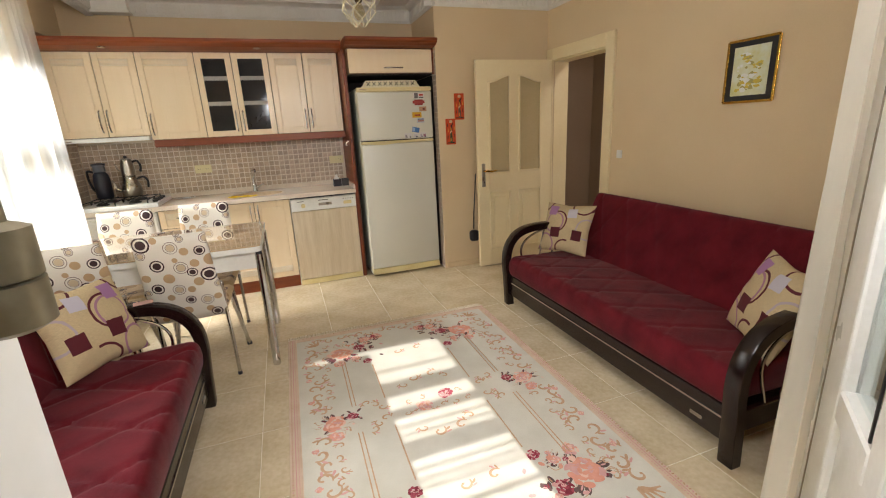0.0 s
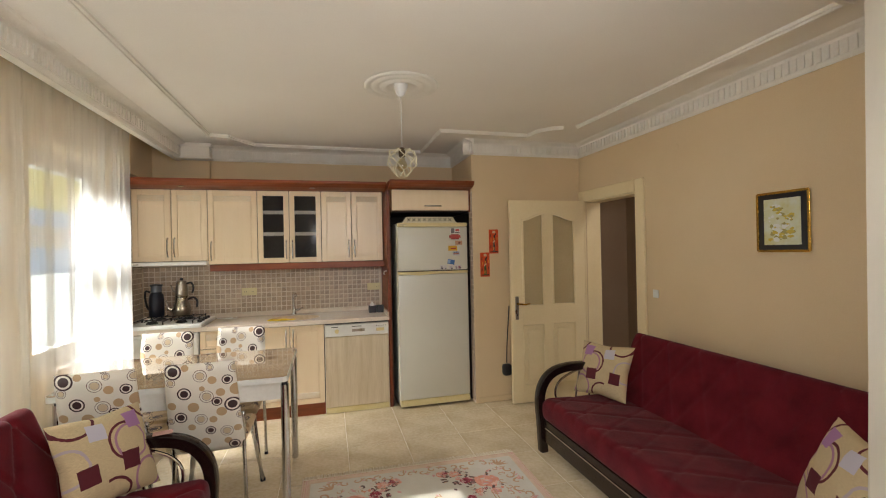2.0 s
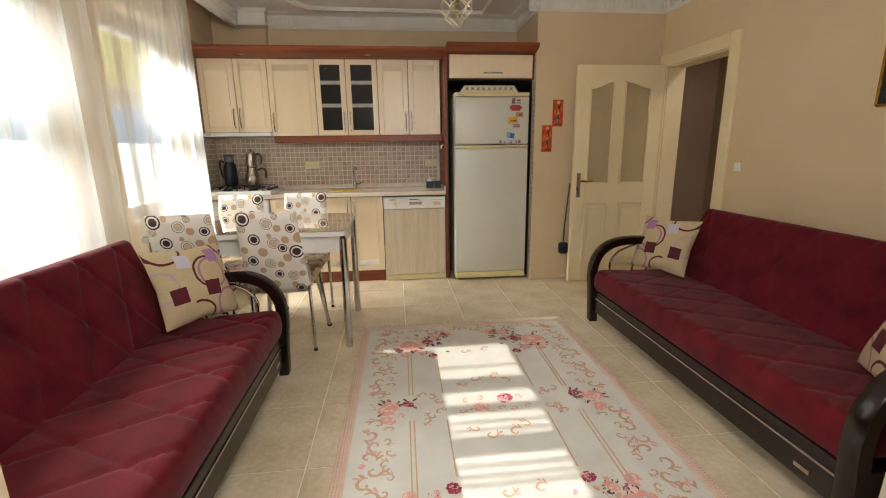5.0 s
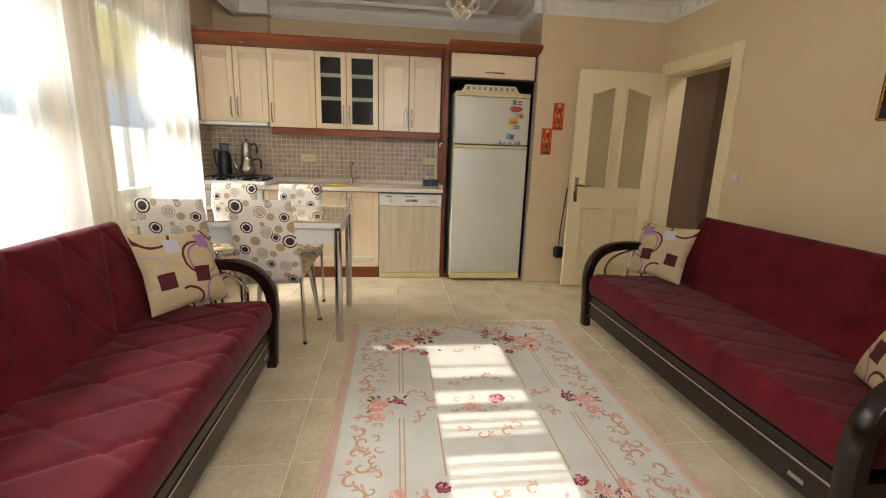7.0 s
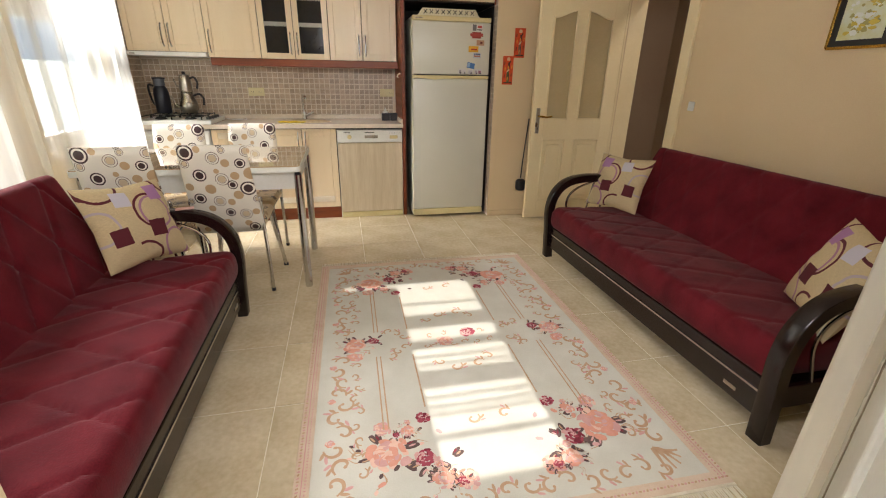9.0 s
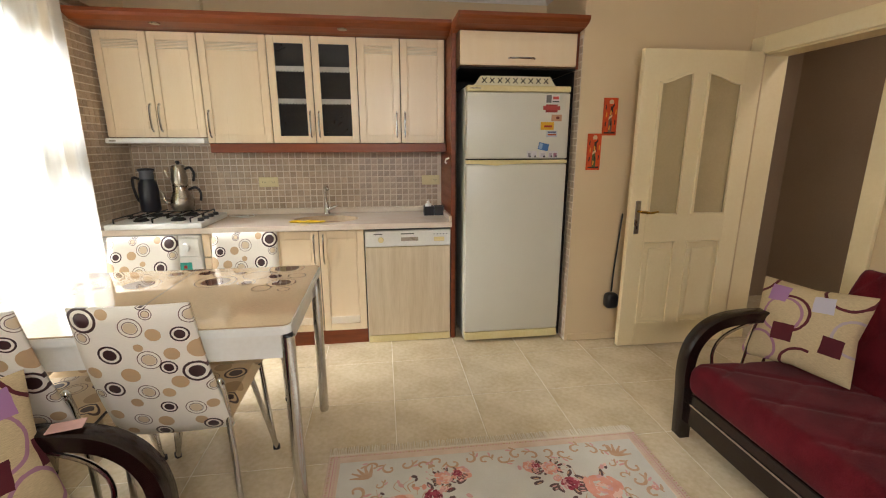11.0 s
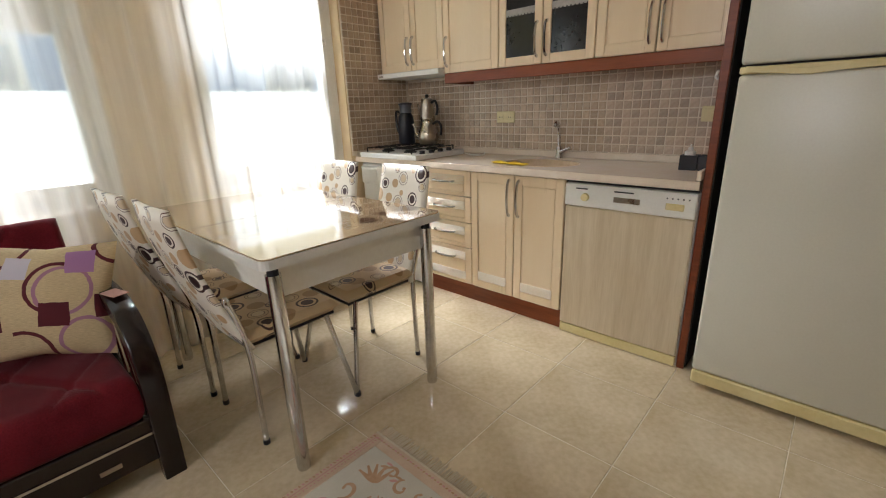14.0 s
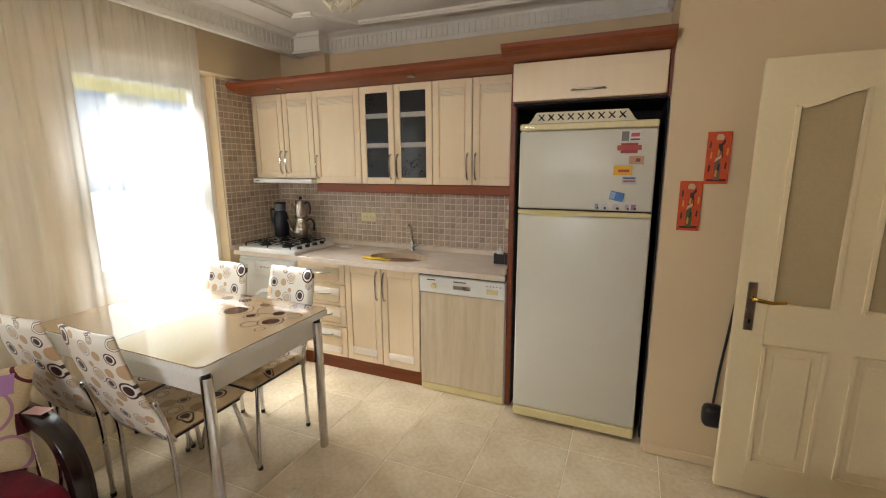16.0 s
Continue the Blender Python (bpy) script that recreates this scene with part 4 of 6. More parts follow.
def worktop():
    w = thing("worktop", "beige speckled laminate worktop with an upstand", "worktop", at=(-0.1, YB, 0.855))
    sx, sy, a, b = 0.13, 4.42, 0.235, 0.165
    bm = bmesh.new()
    x0, x1, y0, y1, z0, z1 = -1.278, 1.0155, 4.17, YB - 0.011, 0.857, 0.895
    n = 40
    inner = [(sx + a * math.cos(2 * math.pi * i / n), sy + b * math.sin(2 * math.pi * i / n)) for i in range(n)]
    outer = []
    for i in range(n):
        c, s = math.cos(2 * math.pi * i / n), math.sin(2 * math.pi * i / n)
        k = min(((x1 - sx) if c > 0 else (sx - x0)) / max(abs(c), 1e-6), ((y1 - sy) if s > 0 else (sy - y0)) / max(abs(s), 1e-6))
        outer.append((sx + k * c, sy + k * s))
    for z in (z0, z1):
        vi, vo = [bm.verts.new((*p, z)) for p in inner], [bm.verts.new((*p, z)) for p in outer]
        for i in range(n):
            bm.faces.new((vi[i], vi[(i + 1) % n], vo[(i + 1) % n], vo[i]))
        for cx, cy in ((x0, y0), (x0, y1), (x1, y0), (x1, y1)):
            v = bm.verts.new((cx, cy, z))
            q = [i for i in range(n) if (abs(outer[i][0] - cx) < 1e-5) != (abs(outer[(i + 1) % n][0] - cx) < 1e-5) and (outer[i][1] - sy) * (cy - sy) > 0 and (outer[i][0] - sx) * (cx - sx) >= 0 and (outer[(i + 1) % n][0] - sx) * (cx - sx) >= 0]
            for i in q[:1]:
                bm.faces.new((vo[i], vo[(i + 1) % n], v))
    part("slab", bm, M_WORKTOP, w)
    part("front_edge", box(x0, x1, 4.164, 4.1695, 0.857, 0.894, 0.002), M_WORKTOP, w, "rounded front edge")
    bm = box(x0, x1, YB - 0.03, YB - 0.0115, 0.8955, 0.935, 0.003)
    box(x1 - 0.018, x1, 4.17, YB - 0.03, 0.8955, 0.935, 0.003, bm=bm)
    box(x0, x0 + 0.012, 4.17, YB - 0.03, 0.8955, 0.93, 0.003, bm=bm)
    part("upstand", bm, M_WORKTOP, w)
    bm = lathe([(a * 0.97, 0.8965), (a * 1.0, 0.894), (a * 0.96, 0.87), (a * 0.85, 0.79), (a * 0.5, 0.765), (0.03, 0.76), (0.0, 0.76)], sx, sy, 40, squash=b / a)
    bm.faces.ensure_lookup_table()
    top = [f for f in bm.faces if len(f.verts) == 40 and f.calc_center_median().z > 0.88]
    bmesh.ops.delete(bm, geom=top, context="FACES_ONLY")
    bw = part("sink_bowl", bm, material("sink_composite", "cbb28f", "b99f7c", 0.35, scale=20), w, "oval beige sink bowl", smooth=True)
    part("drain", lathe([(0.035, 0.762), (0.03, 0.766), (0, 0.766)], sx, sy, 20), M_STEEL, bw)


worktop()
t = thing("cloth", "folded yellow cleaning cloth on the sink's rim", "cloth", at=(0.02, 4.27, 0.897))
part("cloth", pad(0.25, 0.045, 0.012, 14, 6, lambda u, v: 0.003 * math.sin(u * 60), 0.01), material("yellow_cloth", "e3c21e", "cba60f", 0.9, scale=30, bump=0.4), t, smooth=True, local=True).matrix_basis = Matrix.Translation((0, 0, 0.008)) @ Matrix.Rotation(radians(-6), 4, "Z")

t = thing("tap", "chrome single-lever mixer tap behind the sink", "tap", at=(0.105, 4.69, 0.895))
part("base", lathe([(0.027, 0.8952), (0.026, 0.9), (0.02, 0.91), (0.019, 0.955), (0.014, 0.965)], 0.105, 4.69, 18), M_CHROME, t, smooth=True)
part("spout", tube(curve([(0.105, 4.69, 0.955), (0.1, 4.692, 1.02), (0.1, 4.68, 1.08), (0.112, 4.64, 1.113), (0.13, 4.59, 1.11), (0.133, 4.575, 1.09)], 5), 0.0105, 12), M_CHROME, t, smooth=True)
part("lever", tube([(0.115, 4.685, 0.93), (0.15, 4.67, 0.945), (0.195, 4.655, 0.965)], [0.014, 0.01, 0.006], 10), M_CHROME, t, smooth=True)


def hob():
    h = thing("gas_hob", "white enamelled four-burner gas hob with black grates", "hob", at=(-0.91, 4.4, 0.896))
    x0, x1, y0, y1 = -1.2, -0.62, 4.15, 4.64
    part("tray", box(x0, x1, y0, y1, 0.8955, 0.93, 0.006, seg=2), M_WHITE, h, "white enamel tray")
    for gx in (x0 + 0.155, x1 - 0.195):
        bm = bmesh.new()
        for yy in (y0 + 0.14, y0 + 0.36):
            tube([(gx - 0.115, yy, 0.962), (gx + 0.115, yy, 0.962)], 0.0045, 6, bm)
            for dx in (-0.115, 0.115):
                tube([(gx + dx, yy - 0.1, 0.958), (gx + dx, yy + 0.1, 0.958)], 0.0045, 6, bm)
            for dx in (-0.06, 0.06):
                tube([(gx + dx * 0.4, yy - 0.1, 0.962), (gx + dx * 0.4, yy + 0.1, 0.962)], 0.004, 6, bm)
            for dx in (-0.115, 0.115):
                for dy in (-0.1, 0.1):
                    tube([(gx + dx, yy + dy, 0.93), (gx + dx, yy + dy, 0.96)], 0.005, 6, bm)
        part("grate", bm, M_IRON, h, "black pan grate")
        for yy in (y0 + 0.14, y0 + 0.36):
            part("burner", lathe([(0.045, 0.93), (0.045, 0.938), (0.034, 0.942), (0.034, 0.95), (0.0, 0.952)], gx, yy, 20), M_IRON, h, smooth=True)
    for i in range(4):
        part("knob", lathe([(0.02, 0.93), (0.018, 0.95), (0.0, 0.952)], x1 - 0.04, y0 + 0.1 + i * 0.09, 14), M_BLACK, h, "black knob", smooth=True)


hob()
t = thing("thermos_jug", "dark vacuum jug with a grey collar", "jug", at=(-1.085, 4.52, 0.966))
part("body", lathe([(0.058, 0.966), (0.062, 0.975), (0.062, 1.12), (0.055, 1.165), (0.04, 1.19)], -1.085, 4.52, 26), material("navy_plastic", "14161f", "1b1d28", 0.3), t, "dark blue body", smooth=True)
part("collar", lathe([(0.04, 1.19), (0.045, 1.2), (0.042, 1.235), (0.05, 1.25)], -1.085, 4.52, 24), material("grey_plastic", "5d6068", rough=0.4), t, "grey collar", smooth=True)
part("lid", lathe([(0.052, 1.25), (0.052, 1.258), (0.03, 1.264), (0.0, 1.264)], -1.085, 4.52, 24), M_BLACK, t, smooth=True)
part("handle", tube(curve([(-1.13, 4.51, 1.19), (-1.165, 4.5, 1.2), (-1.17, 4.5, 1.14), (-1.155, 4.5, 1.06), (-1.142, 4.51, 1.03)], 4), 0.009, 8), M_BLACK, t, smooth=True)

t = thing("double_teapot", "stacked stainless steel double teapot with black handles", "teapot", at=(-0.885, 4.55, 0.966))
x, y = -0.885, 4.55
k = part("kettle", lathe([(0.062, 0.966), (0.072, 0.98), (0.078, 1.01), (0.07, 1.06), (0.052, 1.1), (0.05, 1.13), (0.054, 1.135)], x, y, 28), M_STEEL, t, "lower steel kettle", smooth=True)
part("spout", tube(curve([(x - 0.065, y - 0.01, 1.01), (x - 0.1, y - 0.02, 1.03), (x - 0.115, y - 0.02, 1.08), (x - 0.13, y - 0.025, 1.11)], 4), [0.014] * 4 + [0.01] * 4 + [0.008] * 5, 10), M_STEEL, k, smooth=True)
part("handle", tube(curve([(x + 0.05, y, 1.11), (x + 0.1, y, 1.125), (x + 0.13, y, 1.09), (x + 0.125, y, 1.03)], 4), 0.009, 8), M_BLACK, k, "black curved handle", smooth=True)
k = part("teapot", lathe([(0.05, 1.136), (0.052, 1.14), (0.052, 1.2), (0.045, 1.25), (0.042, 1.27)], x, y, 28), M_STEEL, t, "upper steel pot", smooth=True)
part("spout", tube(curve([(x - 0.045, y, 1.18), (x - 0.07, y - 0.01, 1.2), (x - 0.085, y - 0.01, 1.25)], 4), 0.007, 8), M_STEEL, k, smooth=True)
part("handle", tube(curve([(x + 0.04, y, 1.255), (x + 0.08, y, 1.265), (x + 0.1, y, 1.22), (x + 0.09, y, 1.17)], 4), 0.009, 8), M_BLACK, k, "black curved handle", smooth=True)
part("lid", lathe([(0.044, 1.27), (0.04, 1.282), (0.015, 1.29), (0.0, 1.29)], x, y, 24), M_STEEL, k, smooth=True)
part("knob", lathe([(0.01, 1.29), (0.015, 1.3), (0.012, 1.312), (0, 1.314)], x, y, 12), M_BLACK, k, smooth=True)


def socket(x, z, blank=False):
    s = thing("wall_socket", "double ivory wall socket on the mosaic splashback", "socket", at=(x, YB - 0.012, z))
    m = material("ivory_plastic", "e9dfb0", rough=0.4)
    part("plate", box(x - 0.072, x + 0.072, YB - 0.022, YB - 0.012, z - 0.038, z + 0.038, 0.004), m, s)
    for i, dx in enumerate((-0.034, 0.034)):
        if blank and i == 0:
            part("switch", box(x + dx - 0.025, x + dx + 0.025, YB - 0.026, YB - 0.022, z - 0.026, z + 0.026, 0.002), m, s)
            continue
        r = part("outlet", lathe([(0.024, 0), (0.024, 0.004), (0.02, 0.004), (0.019, 0.0015), (0, 0.0015)], 0, 0, 20), m, s, local=True)
        r.matrix_basis = Matrix.Translation((dx, -0.01, 0)) @ Matrix.Rotation(radians(90), 4, "X")
        bm = box(x + dx - 0.011, x + dx - 0.006, YB - 0.0245, YB - 0.0235, z - 0.003, z + 0.003)
        box(x + dx + 0.006, x + dx + 0.011, YB - 0.0245, YB - 0.0235, z - 0.003, z + 0.003, bm=bm)
        part("holes", bm, M_BLACK, s)


t = thing("paper", "small pale pink paper lying on the sofa's arm", "paper", at=(-0.36, 2.405, 0.645))
part("sheet", box(-0.04, 0.045, -0.025, 0.025, -0.001, 0.0015), material("pale_pink_paper", "c9a096", rough=0.8), t, local=True)
t.rotation_euler = (0, 0, radians(15))
socket(-0.325, 1.143)
socket(0.93, 1.145, True)
t = thing("power_cord", "loose pale cord lying on the worktop", "cable", at=(-0.5, 4.6, 0.9))
part("wire", tube(curve([(-0.6, 4.62, 0.905), (-0.54, 4.6, 0.9), (-0.48, 4.64, 0.9), (-0.46, 4.6, 0.903), (-0.52, 4.58, 0.901), (-0.47, 4.56, 0.9), (-0.42, 4.6, 0.9), (-0.44, 4.65, 0.91)], 5), 0.003, 6), M_CORD, t, smooth=True)
t = thing("caddy", "black plastic sink caddy on the worktop", "caddy", at=(0.93, 4.5, 0.896))
for a, b in ((0.85, 0.925), (0.93, 1.0)):
    bm = box(a, b, 4.47, 4.54, 0.8955, 0.9, 0.001)
    box(a, a + 0.004, 4.47, 4.54, 0.9, 0.965, bm=bm)
    box(b - 0.004, b, 4.47, 4.54, 0.9, 0.965, bm=bm)
    box(a + 0.004, b - 0.004, 4.47, 4.474, 0.9, 0.965, bm=bm)
    box(a + 0.004, b - 0.004, 4.536, 4.54, 0.9, 0.965, bm=bm)
    part("tub", bm, M_BLACK, t)
t = thing("soap_bottle", "small clear soap bottle with a white pump", "bottle", at=(0.885, 4.505, 0.901))
part("bottle", lathe([(0.02, 0.901), (0.024, 0.905), (0.024, 0.98), (0.01, 0.99)], 0.885, 4.505, 16), M_WHITE, t, smooth=True)
part("pump", lathe([(0.011, 0.99), (0.011, 1.0), (0.004, 1.0), (0.004, 1.015), (0, 1.015)], 0.885, 4.505, 12), M_WHITE, t, smooth=True)


def fridge():
    f = thing("fridge", "tall old white fridge-freezer with yellowed trims and magnets", "fridge", at=(1.445, 4.4, 0))
    x0, x1, y = 1.1, 1.802, 4.1
    part("cabinet", box(x0, x1, y + 0.052, 4.7, 0.02, 1.79, 0.006), M_FRIDGE, f)
    for x in (x0 + 0.05, x1 - 0.05):
        for yy in (y + 0.1, 4.62):
            part("foot", lathe([(0.02, 0), (0.02, 0.02)], x, yy, 12), M_BLACK, f)
    part("fridge_door", box(x0, x1, y, y + 0.05, 0.085, 1.292, 0.012, seg=3), M_FRIDGE, f, "large white lower door", smooth=True)
    part("freezer_door", box(x0, x1, y, y + 0.05, 1.326, 1.752, 0.012, seg=3), M_FRIDGE, f, "white freezer door", smooth=True)
    bm = box(x0, x1, y - 0.001, y + 0.05, 1.294, 1.318, 0.004)
    beam_path([(x0 + 0.02, y - 0.008, 1.31), (x0 + 0.12, y - 0.012, 1.3), (x0 + 0.2, y - 0.012, 1.292), (x0 + 0.28, y - 0.01, 1.3), (x0 + 0.45, y - 0.006, 1.308), (x1 - 0.02, y - 0.004, 1.31)], 0.012, 0.02, bm, side=(0, 1, 0))
    part("grip", bm, M_YELLOWED, f, "yellowed grip strip")
    # Near-black strip painted in for the shade between the two doors.
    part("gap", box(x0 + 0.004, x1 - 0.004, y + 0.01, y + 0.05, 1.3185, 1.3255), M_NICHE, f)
    part("top_trim", box(x0, x1, y - 0.002, y + 0.05, 1.755, 1.792, 0.006), M_YELLOWED, f, "yellowed top trim")
    part("name_plate", box(x0 + 0.02, x0 + 0.09, y - 0.004, y - 0.002, 1.77, 1.776), M_STEEL, f)
    part("kick_plate", box(x0 + 0.002, x1 - 0.002, y - 0.004, y + 0.05, 0.024, 0.082, 0.006), M_YELLOWED, f, "yellowed kick plate")
    r = thing("tray", "cream plastic tray with pierced crosses on top of the fridge", "tray", at=(1.42, 4.16, 1.792))
    bm = bmesh.new()
    xa, xb, ya = 1.19, 1.655, 4.11
    zb, zt, n = 1.793, 1.85, 9
    w = (xb - xa) / n
    def prism(pts):
        lo = [bm.verts.new((x, ya, z)) for x, z in pts]
        hi = [bm.verts.new((x, ya + 0.006, z)) for x, z in pts]
        bm.faces.new(lo)
        bm.faces.new(hi)
        for k in range(len(pts)):
            bm.faces.new((lo[k], lo[(k + 1) % len(pts)], hi[(k + 1) % len(pts)], hi[k]))
    z0, z1 = 1.806, 1.84
    prism([(xa - 0.045, zb), (xb + 0.045, zb), (xb + 0.03, z0), (xa - 0.03, z0)])
    prism([(xa - 0.008, z1), (xb + 0.008, z1), (xb - 0.002, zt), (xa + 0.002, zt)])
    prism([(xa - 0.03, z0), (xa + 0.001, z0), (xa + 0.001, z1), (xa - 0.008, z1)])
    prism([(xb - 0.001, z0), (xb + 0.03, z0), (xb + 0.008, z1), (xb - 0.001, z1)])
    g = 0.0045
    for i in range(n):
        a, b = xa + i * w, xa + (i + 1) * w
        cx, cz = (a + b) / 2, (z0 + z1) / 2
        for s in (-1, 1):
            ex, ez = (b if s > 0 else a), (z1 if s > 0 else z0)
            ix = ex - s * 0.009
            prism([(ex, z0), (ex, z1), (ix, z1), (ix, z1 - g), (cx + s * g * 1.1, cz), (ix, z0 + g), (ix, z0)])
            prism([(a + 0.015, ez), (b - 0.015, ez), (cx, cz + s * g)])
    part("pierced_rim", bm, M_CREAMWIRE, r)
    part("base", box(xa - 0.02, xb + 0.02, ya + 0.006, ya + 0.3, 1.793, 1.8), M_YELLOWED, r)
    # Near-black board stands for the shaded inside seen through the crosses.
    part("shadow_board", box(xa, xb, ya + 0.06, ya + 0.066, 1.8, 1.845), M_NICHE, r, "dark board for the shade behind the crosses")


fridge()


def magnet(x, z, w, h, colours, label, turn=0):
    t = thing("magnet", label, "magnet", "magnets on the fridge", at=(x, 4.099, z))
    t.rotation_euler = (0, radians(turn), 0)
    for i, (dx, dz, ww, hh, c) in enumerate(colours):
        bm = box(x + dx * w - ww * w / 2, x + dx * w + ww * w / 2, 4.095 - i * 0.0008, 4.099, z + dz * h - hh * h / 2, z + dz * h + hh * h / 2)
        part("print", bm, material("print_" + c, c, rough=0.5, bump=0), t)


magnet(1.675, 1.712, 0.1, 0.06, [(0, 0, 1, 0.9, "e8e2dc"), (-0.25, 0, 0.35, 0.8, "7a7674"), (0.22, 0.1, 0.4, 0.3, "d05a50"), (0.22, -0.28, 0.45, 0.15, "5a5654")], "white magnet with grey and red shapes")
magnet(1.672, 1.652, 0.115, 0.05, [(0, 0, 0.7, 1, "a23a34"), (0, 0.05, 1, 0.5, "b84a40")], "small dark red leaf-shaped magnet")
magnet(1.71, 1.592, 0.07, 0.042, [(0, 0, 1, 1, "c89a78"), (0.1, 0, 0.3, 0.4, "7a3a2a")], "small brownish photo magnet")
magnet(1.648, 1.54, 0.09, 0.05, [(0, 0, 1, 1, "e6b22a"), (0.05, -0.05, 0.6, 0.25, "b03428")], "yellow magnet with a red mark")
magnet(1.682, 1.488, 0.072, 0.04, [(0, 0, 1, 1, "c4c8d0"), (0, -0.1, 0.8, 0.25, "b05a30"), (0, 0.3, 0.8, 0.2, "3a4a78")], "pale magnet with a dark blue band")
magnet(1.628, 1.405, 0.07, 0.046, [(0, 0, 1, 1, "4a78b4"), (-0.3, 0, 0.35, 0.8, "9ab4d4")], "small tilted blue square magnet", 12)
for x, w, c in ((1.53, 0.03, "a09a9c"), (1.565, 0.035, "d8d4d4"), (1.625, 0.05, "c8c4c8"), (1.68, 0.03, "b8aab4"), (1.712, 0.038, "a07080")):
    magnet(x, 1.355, w, 0.045, [(0, 0, 1, 1, "dcd8d6"), (0, -0.1, 0.6, 0.6, c), (0.2, -0.3, 0.3, 0.25, "2a2626")], "small pale magnet with a dark figure")


# ---- pictures, lamp, switch ----
t = thing("wall_picture", "framed yellow abstract print in a black mount above the sofa", "picture", at=(XE - 0.002, 1.91, 1.48))
y0, y1, z0, z1 = 1.762, 2.06, 1.478, 1.822
bm = bmesh.new()
beam_path([(XE - 0.012, y0, z0), (XE - 0.012, y1, z0)], 0.009, 0.014, bm, side=(1, 0, 0))
beam_path([(XE - 0.012, y0, z1), (XE - 0.012, y1, z1)], 0.009, 0.014, bm, side=(1, 0, 0))
beam_path([(XE - 0.012, y0, z0), (XE - 0.012, y0, z1)], 0.009, 0.014, bm, side=(1, 0, 0))
beam_path([(XE - 0.012, y1, z0), (XE - 0.012, y1, z1)], 0.009, 0.014, bm, side=(1, 0, 0))
part("frame", bm, M_BRASS, t, "thin gilt frame")
part("mount", box(XE - 0.012, XE - 0.003, y0 + 0.004, y1 - 0.004, z0 + 0.004, z1 - 0.004), M_BLACK, t, "black mount")
pm = material("abstract_print", "dfe4d2", "d3cf8c", 0.6, scale=9, fine=30, bump=0)
part("print", box(XE - 0.015, XE - 0.0125, y0 + 0.042, y1 - 0.042, z0 + 0.036, z1 - 0.036), pm, t, "pale print with yellow shapes")
blobs = bmesh.new()
rnd = random.Random(5)
for k in range(64):
    if k < 14:
        cy, cz, r = rnd.gauss(1.935, 0.014), rnd.gauss(1.73, 0.011), rnd.uniform(0.008, 0.016)
    elif k < 30:
        cy, cz, r = rnd.uniform(1.85, 1.985), rnd.uniform(1.655, 1.695), rnd.uniform(0.006, 0.018)
    else:
        cy, cz, r = rnd.uniform(1.84, 1.98), rnd.uniform(1.545, 1.63), rnd.uniform(0.007, 0.02)
    vs = [blobs.verts.new((XE - 0.0155 - 0.00005 * k, cy + r * rnd.uniform(0.6, 1.5) * math.cos(a * 0.785), cz + r * rnd.uniform(0.4, 1) * math.sin(a * 0.785))) for a in range(8)]
    blobs.faces.new(vs).material_index = k % 3
part("painted_motif", blobs, [material("print_ochre", "d6bf4c", bump=0), material("print_olive", "b0a864", bump=0), material("print_white", "eef0ea", bump=0)], t, "yellow and olive painted blossoms", kind="stuff")

t = thing("wall_picture", "unframed orange canvas with a standing figure shape", "picture", "orange canvases", at=(2.06, YJ - 0.001, 1.48))
ochre = material("print_ochre_orange", "e89a34", bump=0)
green, dark, skin = material("print_green", "4a5a30", bump=0), material("print_dark", "3a1a14", bump=0), material("print_cream", "d8b890", bump=0)
def canvas(t, x0, x1, z0, z1, robe):
    part("canvas", box(x0, x1, YJ - 0.012, YJ - 0.001, z0, z1, 0.002), M_ORANGE, t)
    cx, w, h = (x0 + x1) / 2, x1 - x0, z1 - z0
    def poly(name, pts, m, lift):
        bm = bmesh.new()
        bm.faces.new([bm.verts.new((cx + u * w, YJ - 0.0125 - lift, z0 + v * h)) for u, v in pts])
        part(name, bm, m, t)
    poly("robe_shape", [(-0.1, 0.08), (0.14, 0.08), (0.16, 0.3), (0.08, 0.5), (0.1, 0.68), (-0.02, 0.7), (-0.1, 0.5), (-0.14, 0.25)], robe, 0)
    poly("body_shape", [(-0.02, 0.66), (0.13, 0.62), (0.16, 0.5), (0.2, 0.52), (0.14, 0.76), (-0.02, 0.78)], dark, 0.0006)
    poly("sash_shape", [(-0.14, 0.42), (0.12, 0.5), (0.13, 0.56), (-0.1, 0.5)], skin, 0.0012)
    poly("arm_shape", [(0.1, 0.7), (0.26, 0.8), (0.22, 0.86), (0.06, 0.76)], dark, 0.0012)
    poly("ground_shape", [(-0.4, 0.05), (0.4, 0.05), (0.42, 0.1), (-0.4, 0.09)], dark, -0.0003)
    for k, (u, v) in enumerate(((-0.34, 0.3), (-0.3, 0.55), (0.33, 0.35), (0.36, 0.62), (-0.36, 0.75), (-0.04, 0.2), (0.05, 0.32), (0.0, 0.6))):
        poly("brush_mark", [(u - 0.05, v - 0.05), (u + 0.03, v - 0.07), (u + 0.05, v + 0.05), (u - 0.02, v + 0.08)], ochre if k % 2 else dark, 0.0018)
    poly("jar_shape", [(-0.12, 0.84), (0.14, 0.84), (0.18, 0.9), (0.1, 0.95), (-0.08, 0.95), (-0.16, 0.9)], skin, 0.0006)
canvas(t, 2.01, 2.108, 1.478, 1.718, material("print_brown", "7a5a48", bump=0))
t = thing("wall_picture", "unframed orange canvas with a green-robed figure shape", "picture", "orange canvases", at=(1.965, YJ - 0.001, 1.25))
canvas(t, 1.914, 2.011, 1.25, 1.49, green)

